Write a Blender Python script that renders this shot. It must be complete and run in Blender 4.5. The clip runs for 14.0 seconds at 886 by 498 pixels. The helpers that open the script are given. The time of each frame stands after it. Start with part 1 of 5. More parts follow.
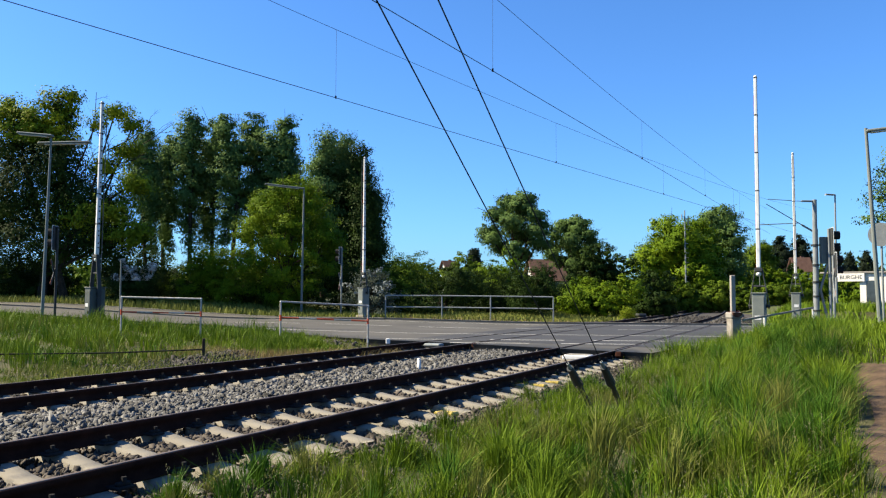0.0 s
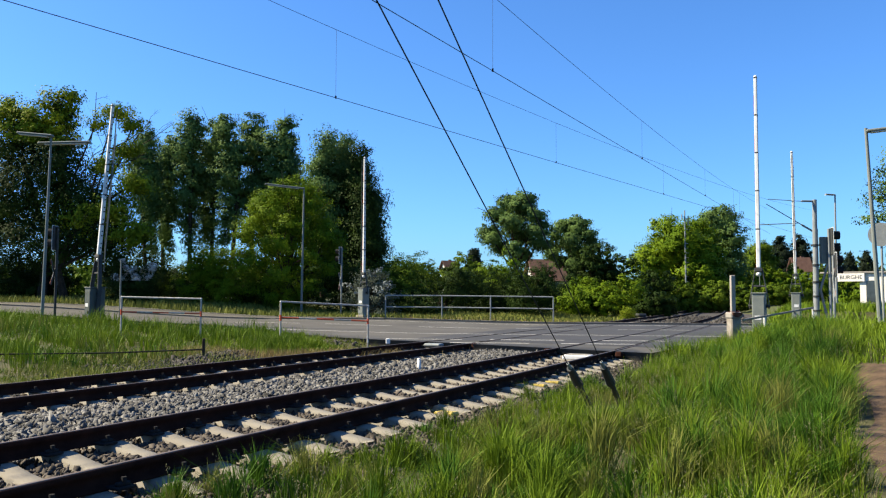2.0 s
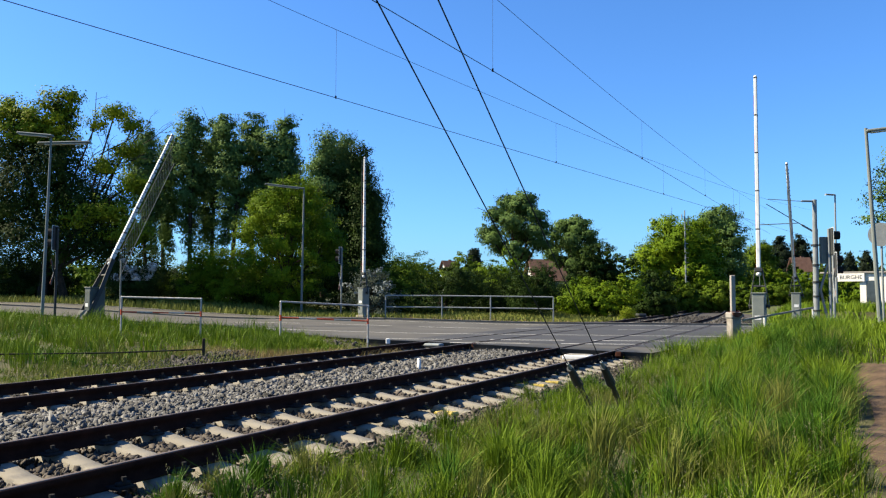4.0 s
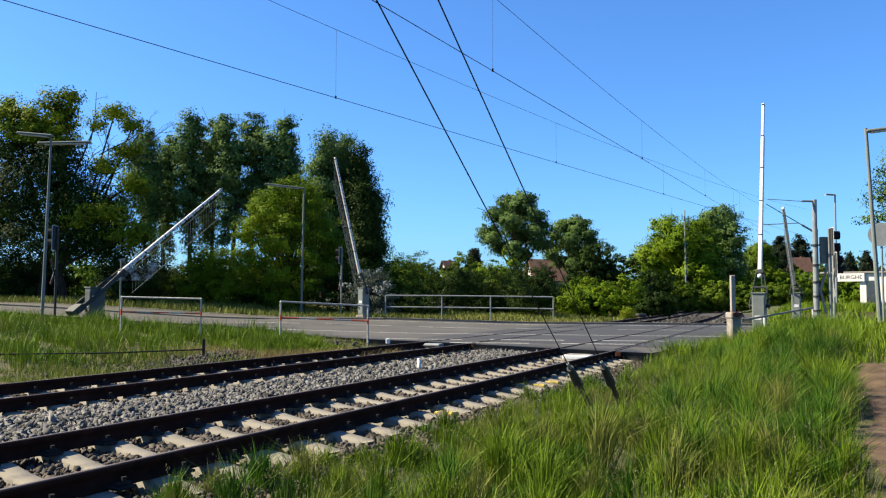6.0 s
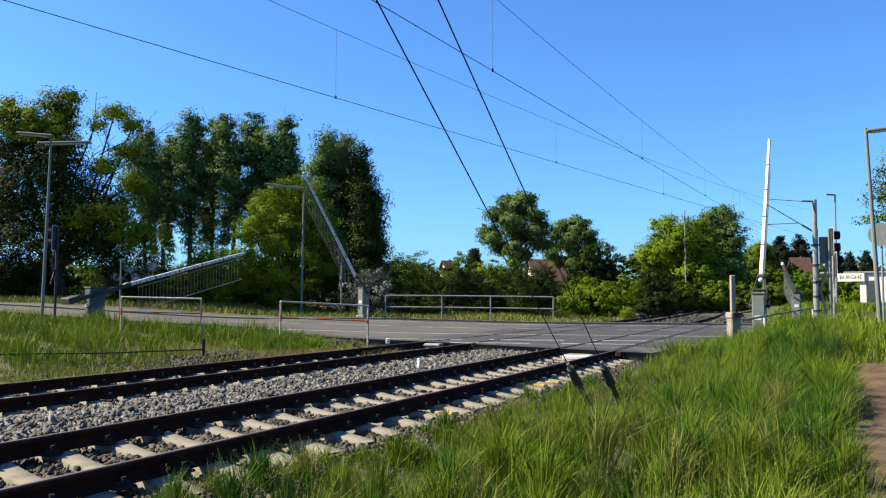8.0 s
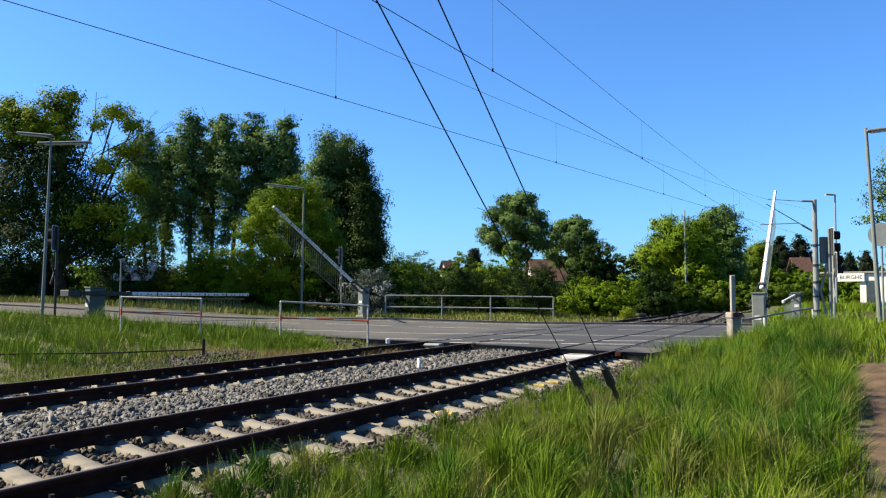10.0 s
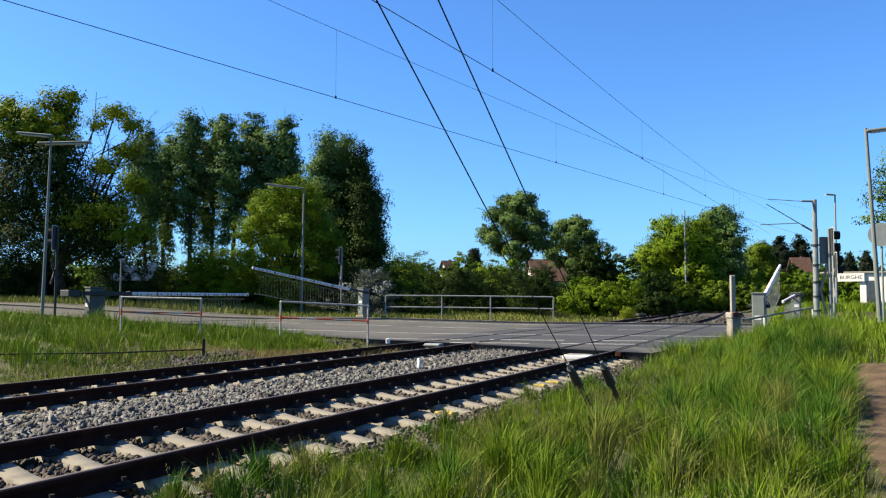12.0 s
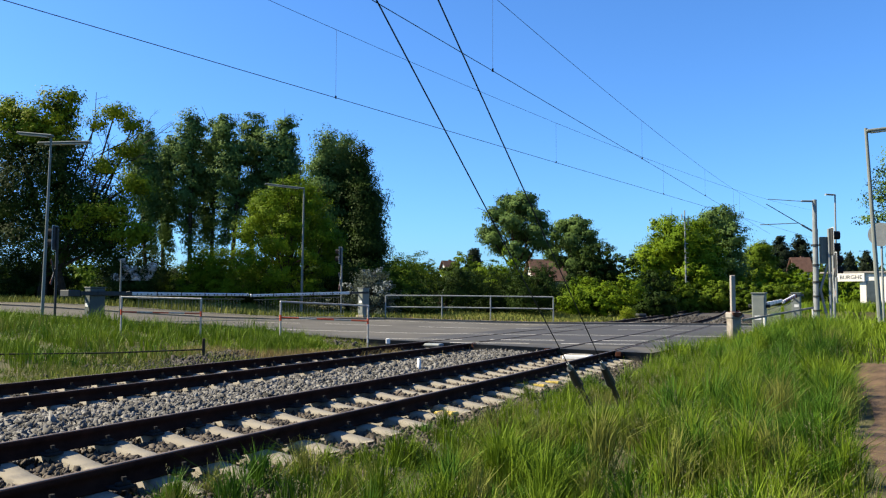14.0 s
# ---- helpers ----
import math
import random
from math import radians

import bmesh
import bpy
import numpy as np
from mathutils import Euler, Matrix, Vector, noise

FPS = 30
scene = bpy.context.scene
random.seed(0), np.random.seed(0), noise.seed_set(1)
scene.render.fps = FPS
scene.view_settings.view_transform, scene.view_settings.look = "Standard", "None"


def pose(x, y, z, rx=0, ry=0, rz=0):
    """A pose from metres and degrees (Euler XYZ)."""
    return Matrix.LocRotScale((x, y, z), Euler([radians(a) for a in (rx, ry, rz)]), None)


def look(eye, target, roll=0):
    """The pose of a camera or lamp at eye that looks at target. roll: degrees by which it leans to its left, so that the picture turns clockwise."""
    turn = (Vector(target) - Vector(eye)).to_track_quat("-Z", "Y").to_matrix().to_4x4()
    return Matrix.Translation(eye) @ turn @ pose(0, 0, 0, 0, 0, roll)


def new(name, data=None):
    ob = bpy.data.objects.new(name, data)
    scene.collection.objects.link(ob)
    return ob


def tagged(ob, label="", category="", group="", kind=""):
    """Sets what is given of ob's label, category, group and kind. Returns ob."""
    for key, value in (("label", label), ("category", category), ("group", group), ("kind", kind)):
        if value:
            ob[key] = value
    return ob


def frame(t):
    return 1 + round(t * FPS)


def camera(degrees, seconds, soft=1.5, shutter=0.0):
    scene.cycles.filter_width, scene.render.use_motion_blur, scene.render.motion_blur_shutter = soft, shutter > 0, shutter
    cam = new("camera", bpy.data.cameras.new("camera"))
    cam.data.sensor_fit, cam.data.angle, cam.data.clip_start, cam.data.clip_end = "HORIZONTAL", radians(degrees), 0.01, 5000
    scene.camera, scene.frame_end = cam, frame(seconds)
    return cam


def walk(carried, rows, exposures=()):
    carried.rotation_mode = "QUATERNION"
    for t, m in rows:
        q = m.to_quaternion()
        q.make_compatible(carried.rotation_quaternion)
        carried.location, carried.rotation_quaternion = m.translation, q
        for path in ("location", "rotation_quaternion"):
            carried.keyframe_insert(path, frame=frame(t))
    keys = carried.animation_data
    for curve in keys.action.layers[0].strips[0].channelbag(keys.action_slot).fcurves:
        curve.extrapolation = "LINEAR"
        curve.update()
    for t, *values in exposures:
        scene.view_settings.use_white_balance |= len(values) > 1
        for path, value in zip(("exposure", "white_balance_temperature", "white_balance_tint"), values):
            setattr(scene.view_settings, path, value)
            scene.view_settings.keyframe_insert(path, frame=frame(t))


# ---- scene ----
cam = camera(58.32, 14.0, soft=1.2)
EYE = Matrix.Translation((0, 0, 1.19)) @ pose(0, 0, 0, 90 + 3.62, 0, 0) @ pose(0, 0, 0, 0, 0, 0.17)
walk(cam, [(0, EYE), (14, EYE)], exposures=[(0, 1.62), (14, 1.62)])

# ---- light ----
SUN_FROM = Vector((-0.74, 0.06, 0.64)).normalized()
world = bpy.data.worlds.new("sky")
scene.world = world
world.use_nodes = True
wn = world.node_tree
sky = wn.nodes.new("ShaderNodeTexSky")
sky.sky_type = "NISHITA"
sky.sun_disc = False
sky.sun_elevation = math.asin(SUN_FROM.z)
sky.sun_rotation = math.atan2(SUN_FROM.x, SUN_FROM.y)
sky.air_density, sky.dust_density, sky.ozone_density = 1.0, 0.75, 3.2
wn.nodes["Background"].inputs[1].default_value = 0.0535
deep = wn.nodes.new("ShaderNodeMix")
deep.data_type, deep.blend_type = "RGBA", "MULTIPLY"
deep.inputs[0].default_value = 1.0
deep.inputs[7].default_value = (0.525, 0.93, 1.40, 1)
wn.links.new(sky.outputs[0], deep.inputs[6])
wn.links.new(deep.outputs[2], wn.nodes["Background"].inputs[0])
sun = new("sun", bpy.data.lights.new("sun", "SUN"))
sun.data.energy, sun.data.angle, sun.data.color = 5.0, radians(0.55), (1.0, 0.87, 0.63)
sun.matrix_world = look(SUN_FROM * 60, (0, 0, 0))


# ---- materials ----
def mat(name, a, b, scale=6.0, rough=0.7, metal=0.0, bump=0.0, fine=60.0, island=0.0, rnd=0.0, translucent=0.0, spec=0.3, coords="Object"):
    """Two colours mixed by noise at two scales, with relief and an optional change from piece to piece."""
    m = bpy.data.materials.new(name)
    m.use_nodes = True
    n, l = m.node_tree.nodes, m.node_tree.links
    p = n["Principled BSDF"]
    tc = n.new("ShaderNodeTexCoord")
    no = n.new("ShaderNodeTexNoise")
    no.inputs["Scale"].default_value, no.inputs["Detail"].default_value = scale, 5
    l.new(tc.outputs[coords], no.inputs["Vector"])
    nf = n.new("ShaderNodeTexNoise")
    nf.inputs["Scale"].default_value, nf.inputs["Detail"].default_value = fine, 3
    l.new(tc.outputs[coords], nf.inputs["Vector"])
    add = n.new("ShaderNodeMath")
    add.operation = "MULTIPLY_ADD"
    l.new(nf.outputs[0], add.inputs[0])
    add.inputs[1].default_value = 0.45
    l.new(no.outputs[0], add.inputs[2])
    mr = n.new("ShaderNodeMapRange")
    mr.inputs[1].default_value, mr.inputs[2].default_value = 0.5, 0.95
    l.new(add.outputs[0], mr.inputs[0])
    fac = mr.outputs[0]
    if island or rnd:
        src = n.new("ShaderNodeNewGeometry").outputs["Random Per Island"] if island else n.new("ShaderNodeObjectInfo").outputs["Random"]
        mm = n.new("ShaderNodeMix")
        mm.inputs[0].default_value = island or rnd
        l.new(fac, mm.inputs[2])
        l.new(src, mm.inputs[3])
        fac = mm.outputs[0]
    mix = n.new("ShaderNodeMix")
    mix.data_type = "RGBA"
    mix.inputs[6].default_value, mix.inputs[7].default_value = (*a, 1), (*b, 1)
    l.new(fac, mix.inputs[0])
    l.new(mix.outputs[2], p.inputs["Base Color"])
    p.inputs["Roughness"].default_value, p.inputs["Metallic"].default_value = rough, metal
    p.inputs["Specular IOR Level"].default_value = spec
    if bump:
        bp = n.new("ShaderNodeBump")
        bp.inputs["Strength"].default_value, bp.inputs["Distance"].default_value = bump, 0.02
        l.new(add.outputs[0], bp.inputs["Height"])
        l.new(bp.outputs[0], p.inputs["Normal"])
    if translucent:
        tr = n.new("ShaderNodeBsdfTranslucent")
        l.new(mix.outputs[2], tr.inputs[0])
        ms = n.new("ShaderNodeMixShader")
        ms.inputs[0].default_value = translucent
        l.new(p.outputs[0], ms.inputs[1])
        l.new(tr.outputs[0], ms.inputs[2])
        l.new(ms.outputs[0], n["Material Output"].inputs[0])
    return m


M = dict(
    soil=mat("soil", (0.0342, 0.038, 0.0114), (0.0646, 0.057, 0.02128), 0.8, 0.95, bump=0.6, fine=14),
    path=mat("trodden_earth", (0.036, 0.023, 0.012), (0.102, 0.066, 0.038), 3.5, 0.95, bump=1.0, fine=45),
    bed=mat("ballast_bed", (0.02128, 0.019, 0.01672), (0.057, 0.05168, 0.04712), 5, 0.95, bump=1.0, fine=26),
    stone=mat("ballast_stone", (0.006, 0.006, 0.006), (0.152, 0.149, 0.144), 3, 0.85, bump=0.3, fine=40, island=0.8),
    cribstone=mat("crib_ballast", (0.009, 0.0072, 0.0056), (0.100, 0.084, 0.070), 3, 0.9, bump=0.3, fine=40, island=0.75),
    darkstone=mat("old_ballast", (0.01216, 0.0114, 0.01064), (0.0532, 0.04864, 0.0456), 3, 0.9, island=0.7),
    asphalt=mat("asphalt", (0.042, 0.040, 0.036), (0.069, 0.065, 0.058), 0.5, 0.85, bump=0.25, fine=90),
    newasphalt=mat("new_asphalt", (0.024, 0.024, 0.025), (0.040, 0.040, 0.041), 0.7, 0.8, bump=0.25, fine=90),
    kerb=mat("kerb_concrete", (0.1672, 0.1558, 0.1406), (0.2432, 0.228, 0.2052), 2, 0.9, bump=0.3, fine=50),
    pavement=mat("pavement_asphalt", (0.042, 0.039, 0.032), (0.076, 0.070, 0.058), 1.4, 0.92, bump=0.5, fine=22),
    roadpaint=mat("road_paint", (0.27, 0.27, 0.25), (0.50, 0.49, 0.46), 2, 0.7, fine=25),
    sleeper=mat("sleeper_concrete", (0.138, 0.124, 0.100), (0.222, 0.204, 0.170), 2.5, 0.9, bump=0.35, fine=60, rnd=0.35),
    rail=mat("rusty_steel", (0.0152, 0.00608, 0.00456), (0.0342, 0.01444, 0.00988), 6, 0.85, metal=0.0, bump=0.3, fine=60, spec=0.05),
    railtop=mat("worn_railhead", (0.0608, 0.0456, 0.038), (0.114, 0.0912, 0.0798), 4, 0.55, metal=0.4),
    rust=mat("orange_rust", (0.045, 0.014, 0.008), (0.105, 0.034, 0.016), 9, 0.9, bump=0.4, fine=60),
    black=mat("black_rubber", (0.008, 0.008, 0.009), (0.02, 0.02, 0.02), 5, 0.85, spec=0.1),
    wire=mat("wire_metal", (0.015, 0.015, 0.018), (0.03, 0.03, 0.03), 8, 0.7, spec=0.15),
    galv=mat("galvanised_steel", (0.1292, 0.1444, 0.1482), (0.2052, 0.2204, 0.2242), 3, 0.6, metal=0.2, bump=0.1),
    greygreen=mat("greygreen_paint", (0.1026, 0.1178, 0.1102), (0.1444, 0.1596, 0.1482), 3, 0.6, bump=0.1),
    # darker greygreen: shade put into the left machine's paint; also grating bars
    darkgreygreen=mat("dark_and_shaded_greygreen", (0.0418, 0.05016, 0.04712), (0.0646, 0.07448, 0.06992), 3, 0.6, bump=0.1),
    darkgrey=mat("dark_grey_paint", (0.0152, 0.01748, 0.01824), (0.03192, 0.03496, 0.03572), 4, 0.65),
    white=mat("white_paint", (0.42, 0.43, 0.43), (0.56, 0.57, 0.57), 3, 0.5),
    wornwhite=mat("worn_white_paint", (0.1672, 0.152, 0.1292), (0.3496, 0.3496, 0.342), 9, 0.6, bump=0.15, fine=45),
    red=mat("red_paint", (0.38, 0.045, 0.015), (0.52, 0.085, 0.03), 4, 0.6),
    wall=mat("white_render", (0.50, 0.48, 0.44), (0.62, 0.60, 0.56), 1.5, 0.9, bump=0.3),
    rooftile=mat("roof_tiles", (0.0532, 0.02736, 0.01976), (0.0874, 0.04712, 0.03496), 2, 0.9, bump=0.6, fine=12),
    concrete=mat("weathered_concrete", (0.1292, 0.114, 0.0912), (0.2432, 0.2204, 0.19), 4, 0.9, bump=0.5, fine=40),
    yellow=mat("yellow_paint", (0.2736, 0.1976, 0.0304), (0.38, 0.2964, 0.0836), 6, 0.7),
    glass=mat("dark_glass", (0.02, 0.025, 0.03), (0.04, 0.05, 0.06), 2, 0.08, spec=0.6),
    bark=mat("bark", (0.019, 0.0152, 0.0114), (0.0532, 0.03952, 0.02888), 4, 0.95, bump=0.8, fine=18, spec=0.1),
    grass=mat("grass", (0.026, 0.062, 0.004), (0.150, 0.215, 0.013), 0.6, 0.6, island=0.38, translucent=0.16, fine=5, spec=0.08),
    grassdark=mat("grass_dark", (0.014, 0.046, 0.004), (0.074, 0.150, 0.013), 0.6, 0.6, island=0.38, translucent=0.16, fine=5, spec=0.08),
    grasspale=mat("grass_pale", (0.0646, 0.0874, 0.01368), (0.19, 0.1976, 0.0456), 0.6, 0.6, island=0.38, translucent=0.16, fine=5, spec=0.08),
    straw=mat("dry_grass", (0.1444, 0.1102, 0.038), (0.228, 0.1786, 0.076), 0.8, 0.7, island=0.6, translucent=0.3, fine=3),
    seedhead=mat("grass_seed_head", (0.13, 0.125, 0.055), (0.24, 0.22, 0.12), 0.8, 0.7, island=0.6, translucent=0.3, fine=3),
    lawn=mat("distant_lawn", (0.0342, 0.0456, 0.00912), (0.057, 0.0646, 0.01672), 0.3, 0.9, fine=6),
)
LEAF = {k: mat("leaves_" + k, a, b, 0.35, 0.55, island=0.28, translucent=0.16, fine=1.6, spec=0.03) for k, a, b in (
    ("bright", (0.030, 0.070, 0.003), (0.145, 0.205, 0.011)),
    ("yellowish", (0.068, 0.105, 0.006), (0.185, 0.225, 0.014)),
    ("mid", (0.02584, 0.05624, 0.00456), (0.1102, 0.1558, 0.01368)),
    ("poplar", (0.030, 0.062, 0.018), (0.116, 0.178, 0.048)),
    # dark holds the shade of undergrowth and of the maples' lower crowns
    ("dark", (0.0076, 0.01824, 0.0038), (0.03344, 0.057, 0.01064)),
    ("grey", (0.0456, 0.0608, 0.0456), (0.0912, 0.1102, 0.0836)),
    ("conifer", (0.0076, 0.01368, 0.0076), (0.01824, 0.02584, 0.01444)),
    ("purple", (0.01368, 0.00836, 0.00836), (0.02736, 0.01672, 0.01672)),
    ("blossom", (0.36, 0.32, 0.27), (0.56, 0.51, 0.46)),
    ("paleblossom", (0.114, 0.1368, 0.1368), (0.2052, 0.228, 0.228)))}


# ---- building helpers ----
def mesh_of(name, verts, faces, material):
    me = bpy.data.meshes.new(name)
    v = np.asarray(verts, dtype=np.float32).reshape(-1, 3)
    f = np.asarray(faces, dtype=np.int32)
    me.vertices.add(len(v))
    me.vertices.foreach_set("co", v.ravel())
    me.loops.add(f.size)
    me.loops.foreach_set("vertex_index", f.ravel())
    me.polygons.add(len(f))
    me.polygons.foreach_set("loop_start", np.arange(0, f.size, f.shape[1], dtype=np.int32))
    me.update(calc_edges=True)
    me.materials.append(M[material] if isinstance(material, str) else material)
    return me


def part(name, bm, material, parent=None, label="", smooth=False):
    """Links a bmesh as one mesh object, under a thing or a part if one is given."""
    me = bpy.data.meshes.new(name)
    bmesh.ops.recalc_face_normals(bm, faces=bm.faces)
    if smooth:
        for f in bm.faces:
            f.smooth = True
    bm.to_mesh(me)
    bm.free()
    me.materials.append(M[material] if isinstance(material, str) else material)
    ob = new(name, me)
    ob.parent = parent
    return tagged(ob, label)


def empty(name, m, label, category, group=""):
    ob = new(name)
    ob.matrix_basis = m
    return tagged(ob, label, category, group)


def box(bm, cx, cy, cz, sx, sy, sz, m=None, bevel=0.0):
    """A box of size s about c."""
    g = bmesh.ops.create_cube(bm, size=1.0, matrix=(m or Matrix()) @ Matrix.Translation((cx, cy, cz)) @ Matrix.Diagonal((sx, sy, sz, 1)))
    if bevel:
        edges = {e for v in g["verts"] for e in v.link_edges}
        bmesh.ops.bevel(bm, geom=list(edges), offset=bevel, segments=1, affect="EDGES", profile=0.6)
    return bm


def rod(bm, a, b, r1, r2=None, n=8, cap=True):
    """A round bar from a to b."""
    a, b = Vector(a), Vector(b)
    d = b - a
    m = Matrix.Translation((a + b) / 2) @ d.to_track_quat("Z", "Y").to_matrix().to_4x4()
    bmesh.ops.create_cone(bm, cap_ends=cap, segments=n, radius1=r1, radius2=r1 if r2 is None else r2, depth=d.length, matrix=m)
    return bm


def B():
    return bmesh.new()


def smooth(x, a, b):
    t = np.clip((np.asarray(x, dtype=float) - a) / (b - a), 0, 1)  # a > b falls instead of rising
    return t * t * (3 - 2 * t)


# ---- the line of the railway: u along it, v across it from the near rail ----
TH, KAP, OY = 1.1106, 1 / 693.2, 10.467
TX, TY = math.cos(TH), math.sin(TH)


def on_track(u, v):
    a = TH + KAP * np.asarray(u, dtype=float)
    return (np.sin(a) - math.sin(TH)) / KAP - v * np.sin(a), OY - (np.cos(a) - math.cos(TH)) / KAP + v * np.cos(a)


def to_track(x, y):
    cx, cy = -math.sin(TH) / KAP, math.cos(TH) / KAP + OY
    qx, qy = np.asarray(x, dtype=float) - cx, np.asarray(y, dtype=float) - cy
    return (np.arctan2(qy, qx) - (TH - math.pi / 2)) / KAP, 1 / KAP - np.hypot(qx, qy)


# ---- the road: a centre line that bends away past the far barriers ----
ROAD = [(70, 21.6), (40, 27.2), (13.7, 32.0), (-8.7, 36.6), (-16, 39.2), (-26, 39.8), (-45, 40.5), (-80, 43), (-140, 48)]
ROAD_HALF = 6.3


def road_offset(x, y):
    """Signed distance from the road's centre line, positive on the camera's side."""
    x, y = np.asarray(x, dtype=float), np.asarray(y, dtype=float)
    best, out = np.full(x.shape, 1e9), np.zeros(x.shape)
    for (ax, ay), (bx, by) in zip(ROAD, ROAD[1:]):
        dx, dy = bx - ax, by - ay
        ll = dx * dx + dy * dy
        t = np.clip(((x - ax) * dx + (y - ay) * dy) / ll, 0, 1)
        d = np.hypot(x - ax - t * dx, y - ay - t * dy)
        s = np.sign(dx * (y - ay) - dy * (x - ax))
        out = np.where(d < best, d * s, out)
        best = np.minimum(d, best)
    return out


CORNER = [(3.0, 22.0), (0.5, 24.5), (-4.0, 27.6), (-8.0, 33.0), (-12.0, 37.0)]


def line_distance(x, y, line):
    best = np.full(np.shape(x), 1e9)
    for (ax, ay), (bx, by) in zip(line, line[1:]):
        dx, dy = bx - ax, by - ay
        t = np.clip(((x - ax) * dx + (y - ay) * dy) / (dx * dx + dy * dy), 0, 1)
        best = np.minimum(best, np.hypot(x - ax - t * dx, y - ay - t * dy))
    return best


def hills(x, y):
    return 0.05 * np.sin(x * 0.7 + 1.3) * np.cos(y * 0.5) + 0.03 * np.sin(x * 1.9 + y * 1.3)


def ground_z(x, y):
    """Height of the ground; the railheads lie at 0."""
    x, y = np.asarray(x, dtype=float), np.asarray(y, dtype=float)
    u, v = to_track(x, y)
    near = -0.36 + 0.10 * smooth(v, -4.5, -2.0) + (0.70 * smooth(u, 2, 12) + 0.22 * smooth(u, 12, 24)) * smooth(-v, 1.8, 4.2)
    far = -0.30 + 0.30 * smooth(v, 8.5, 13) + 0.18 * smooth(v, 13, 24) + 0.80 * smooth(v, 20, 36) + 0.28 * smooth(v, 14, 19) * smooth(v, 25, 21) * smooth(u, 16, 10)
    z = np.where(v < 2.8, near, far) + hills(x, y) * smooth(np.abs(v - 2.8), 5.0, 6.5)
    bed = smooth(np.abs(v - 2.8), 5.6, 4.6)
    z = z * (1 - bed) + bed * -0.30
    # the road meets the railheads at the crossing
    o = road_offset(x, y)
    level = -0.03 + 0.17 * smooth(v, 7, 18) + 0.10 * smooth(-v, 3, 14) + 0.72 * smooth(v, 20, 36)
    r = smooth(-np.abs(o), -ROAD_HALF - 4.2, -ROAD_HALF - 1.2)
    r = np.maximum(r, smooth(-line_distance(x, y, CORNER), -5.5, -2.6) * smooth(v, 7.3, 8.3))
    z = z * (1 - r) + (level - 0.05) * r
    # gentle rise of the land far away
    return z + 1.6 * smooth(np.hypot(x, y), 90, 320)


NEAR_EDGE = [(70, 15.3), (40, 21), (13, 26.3), (8.3, 24), (4.7, 18.0), (3.2, 19.3), (-0.3, 22.4), (-4, 25.2), (-8.6, 31.0), (-12.5, 34.2), (-18, 35.6), (-27, 36.6), (-46, 37.4), (-80, 39.5)]
FAR_EDGE = [(72, 27.4), (41.5, 33.0), (15, 37.7), (11, 38.4), (8, 39.0), (5, 39.5), (1, 40.2), (-3, 41.0), (-7, 41.9), (-11, 42.7), (-15.5, 43.1), (-23, 43.2), (-42, 43.8), (-80, 46.5)]
ROAD_RING = NEAR_EDGE + FAR_EDGE[::-1]


def road_z(x, y):
    u, v = to_track(x, y)
    return -0.008 + 0.17 * smooth(v, 7, 18) + 0.12 * smooth(-v, 1.5, 12) + 0.72 * smooth(v, 20, 36)


def on_road(x, y, ring=ROAD_RING):
    x, y = np.asarray(x, dtype=float), np.asarray(y, dtype=float)
    inside = np.zeros(x.shape, dtype=bool)
    for (ax, ay), (bx, by) in zip(ring, ring[1:] + ring[:1]):
        cut = (ay > y) != (by > y)
        inside ^= cut & (x < (bx - ax) * (y - ay) / ((by - ay) or 1e-9) + ax)
    return inside


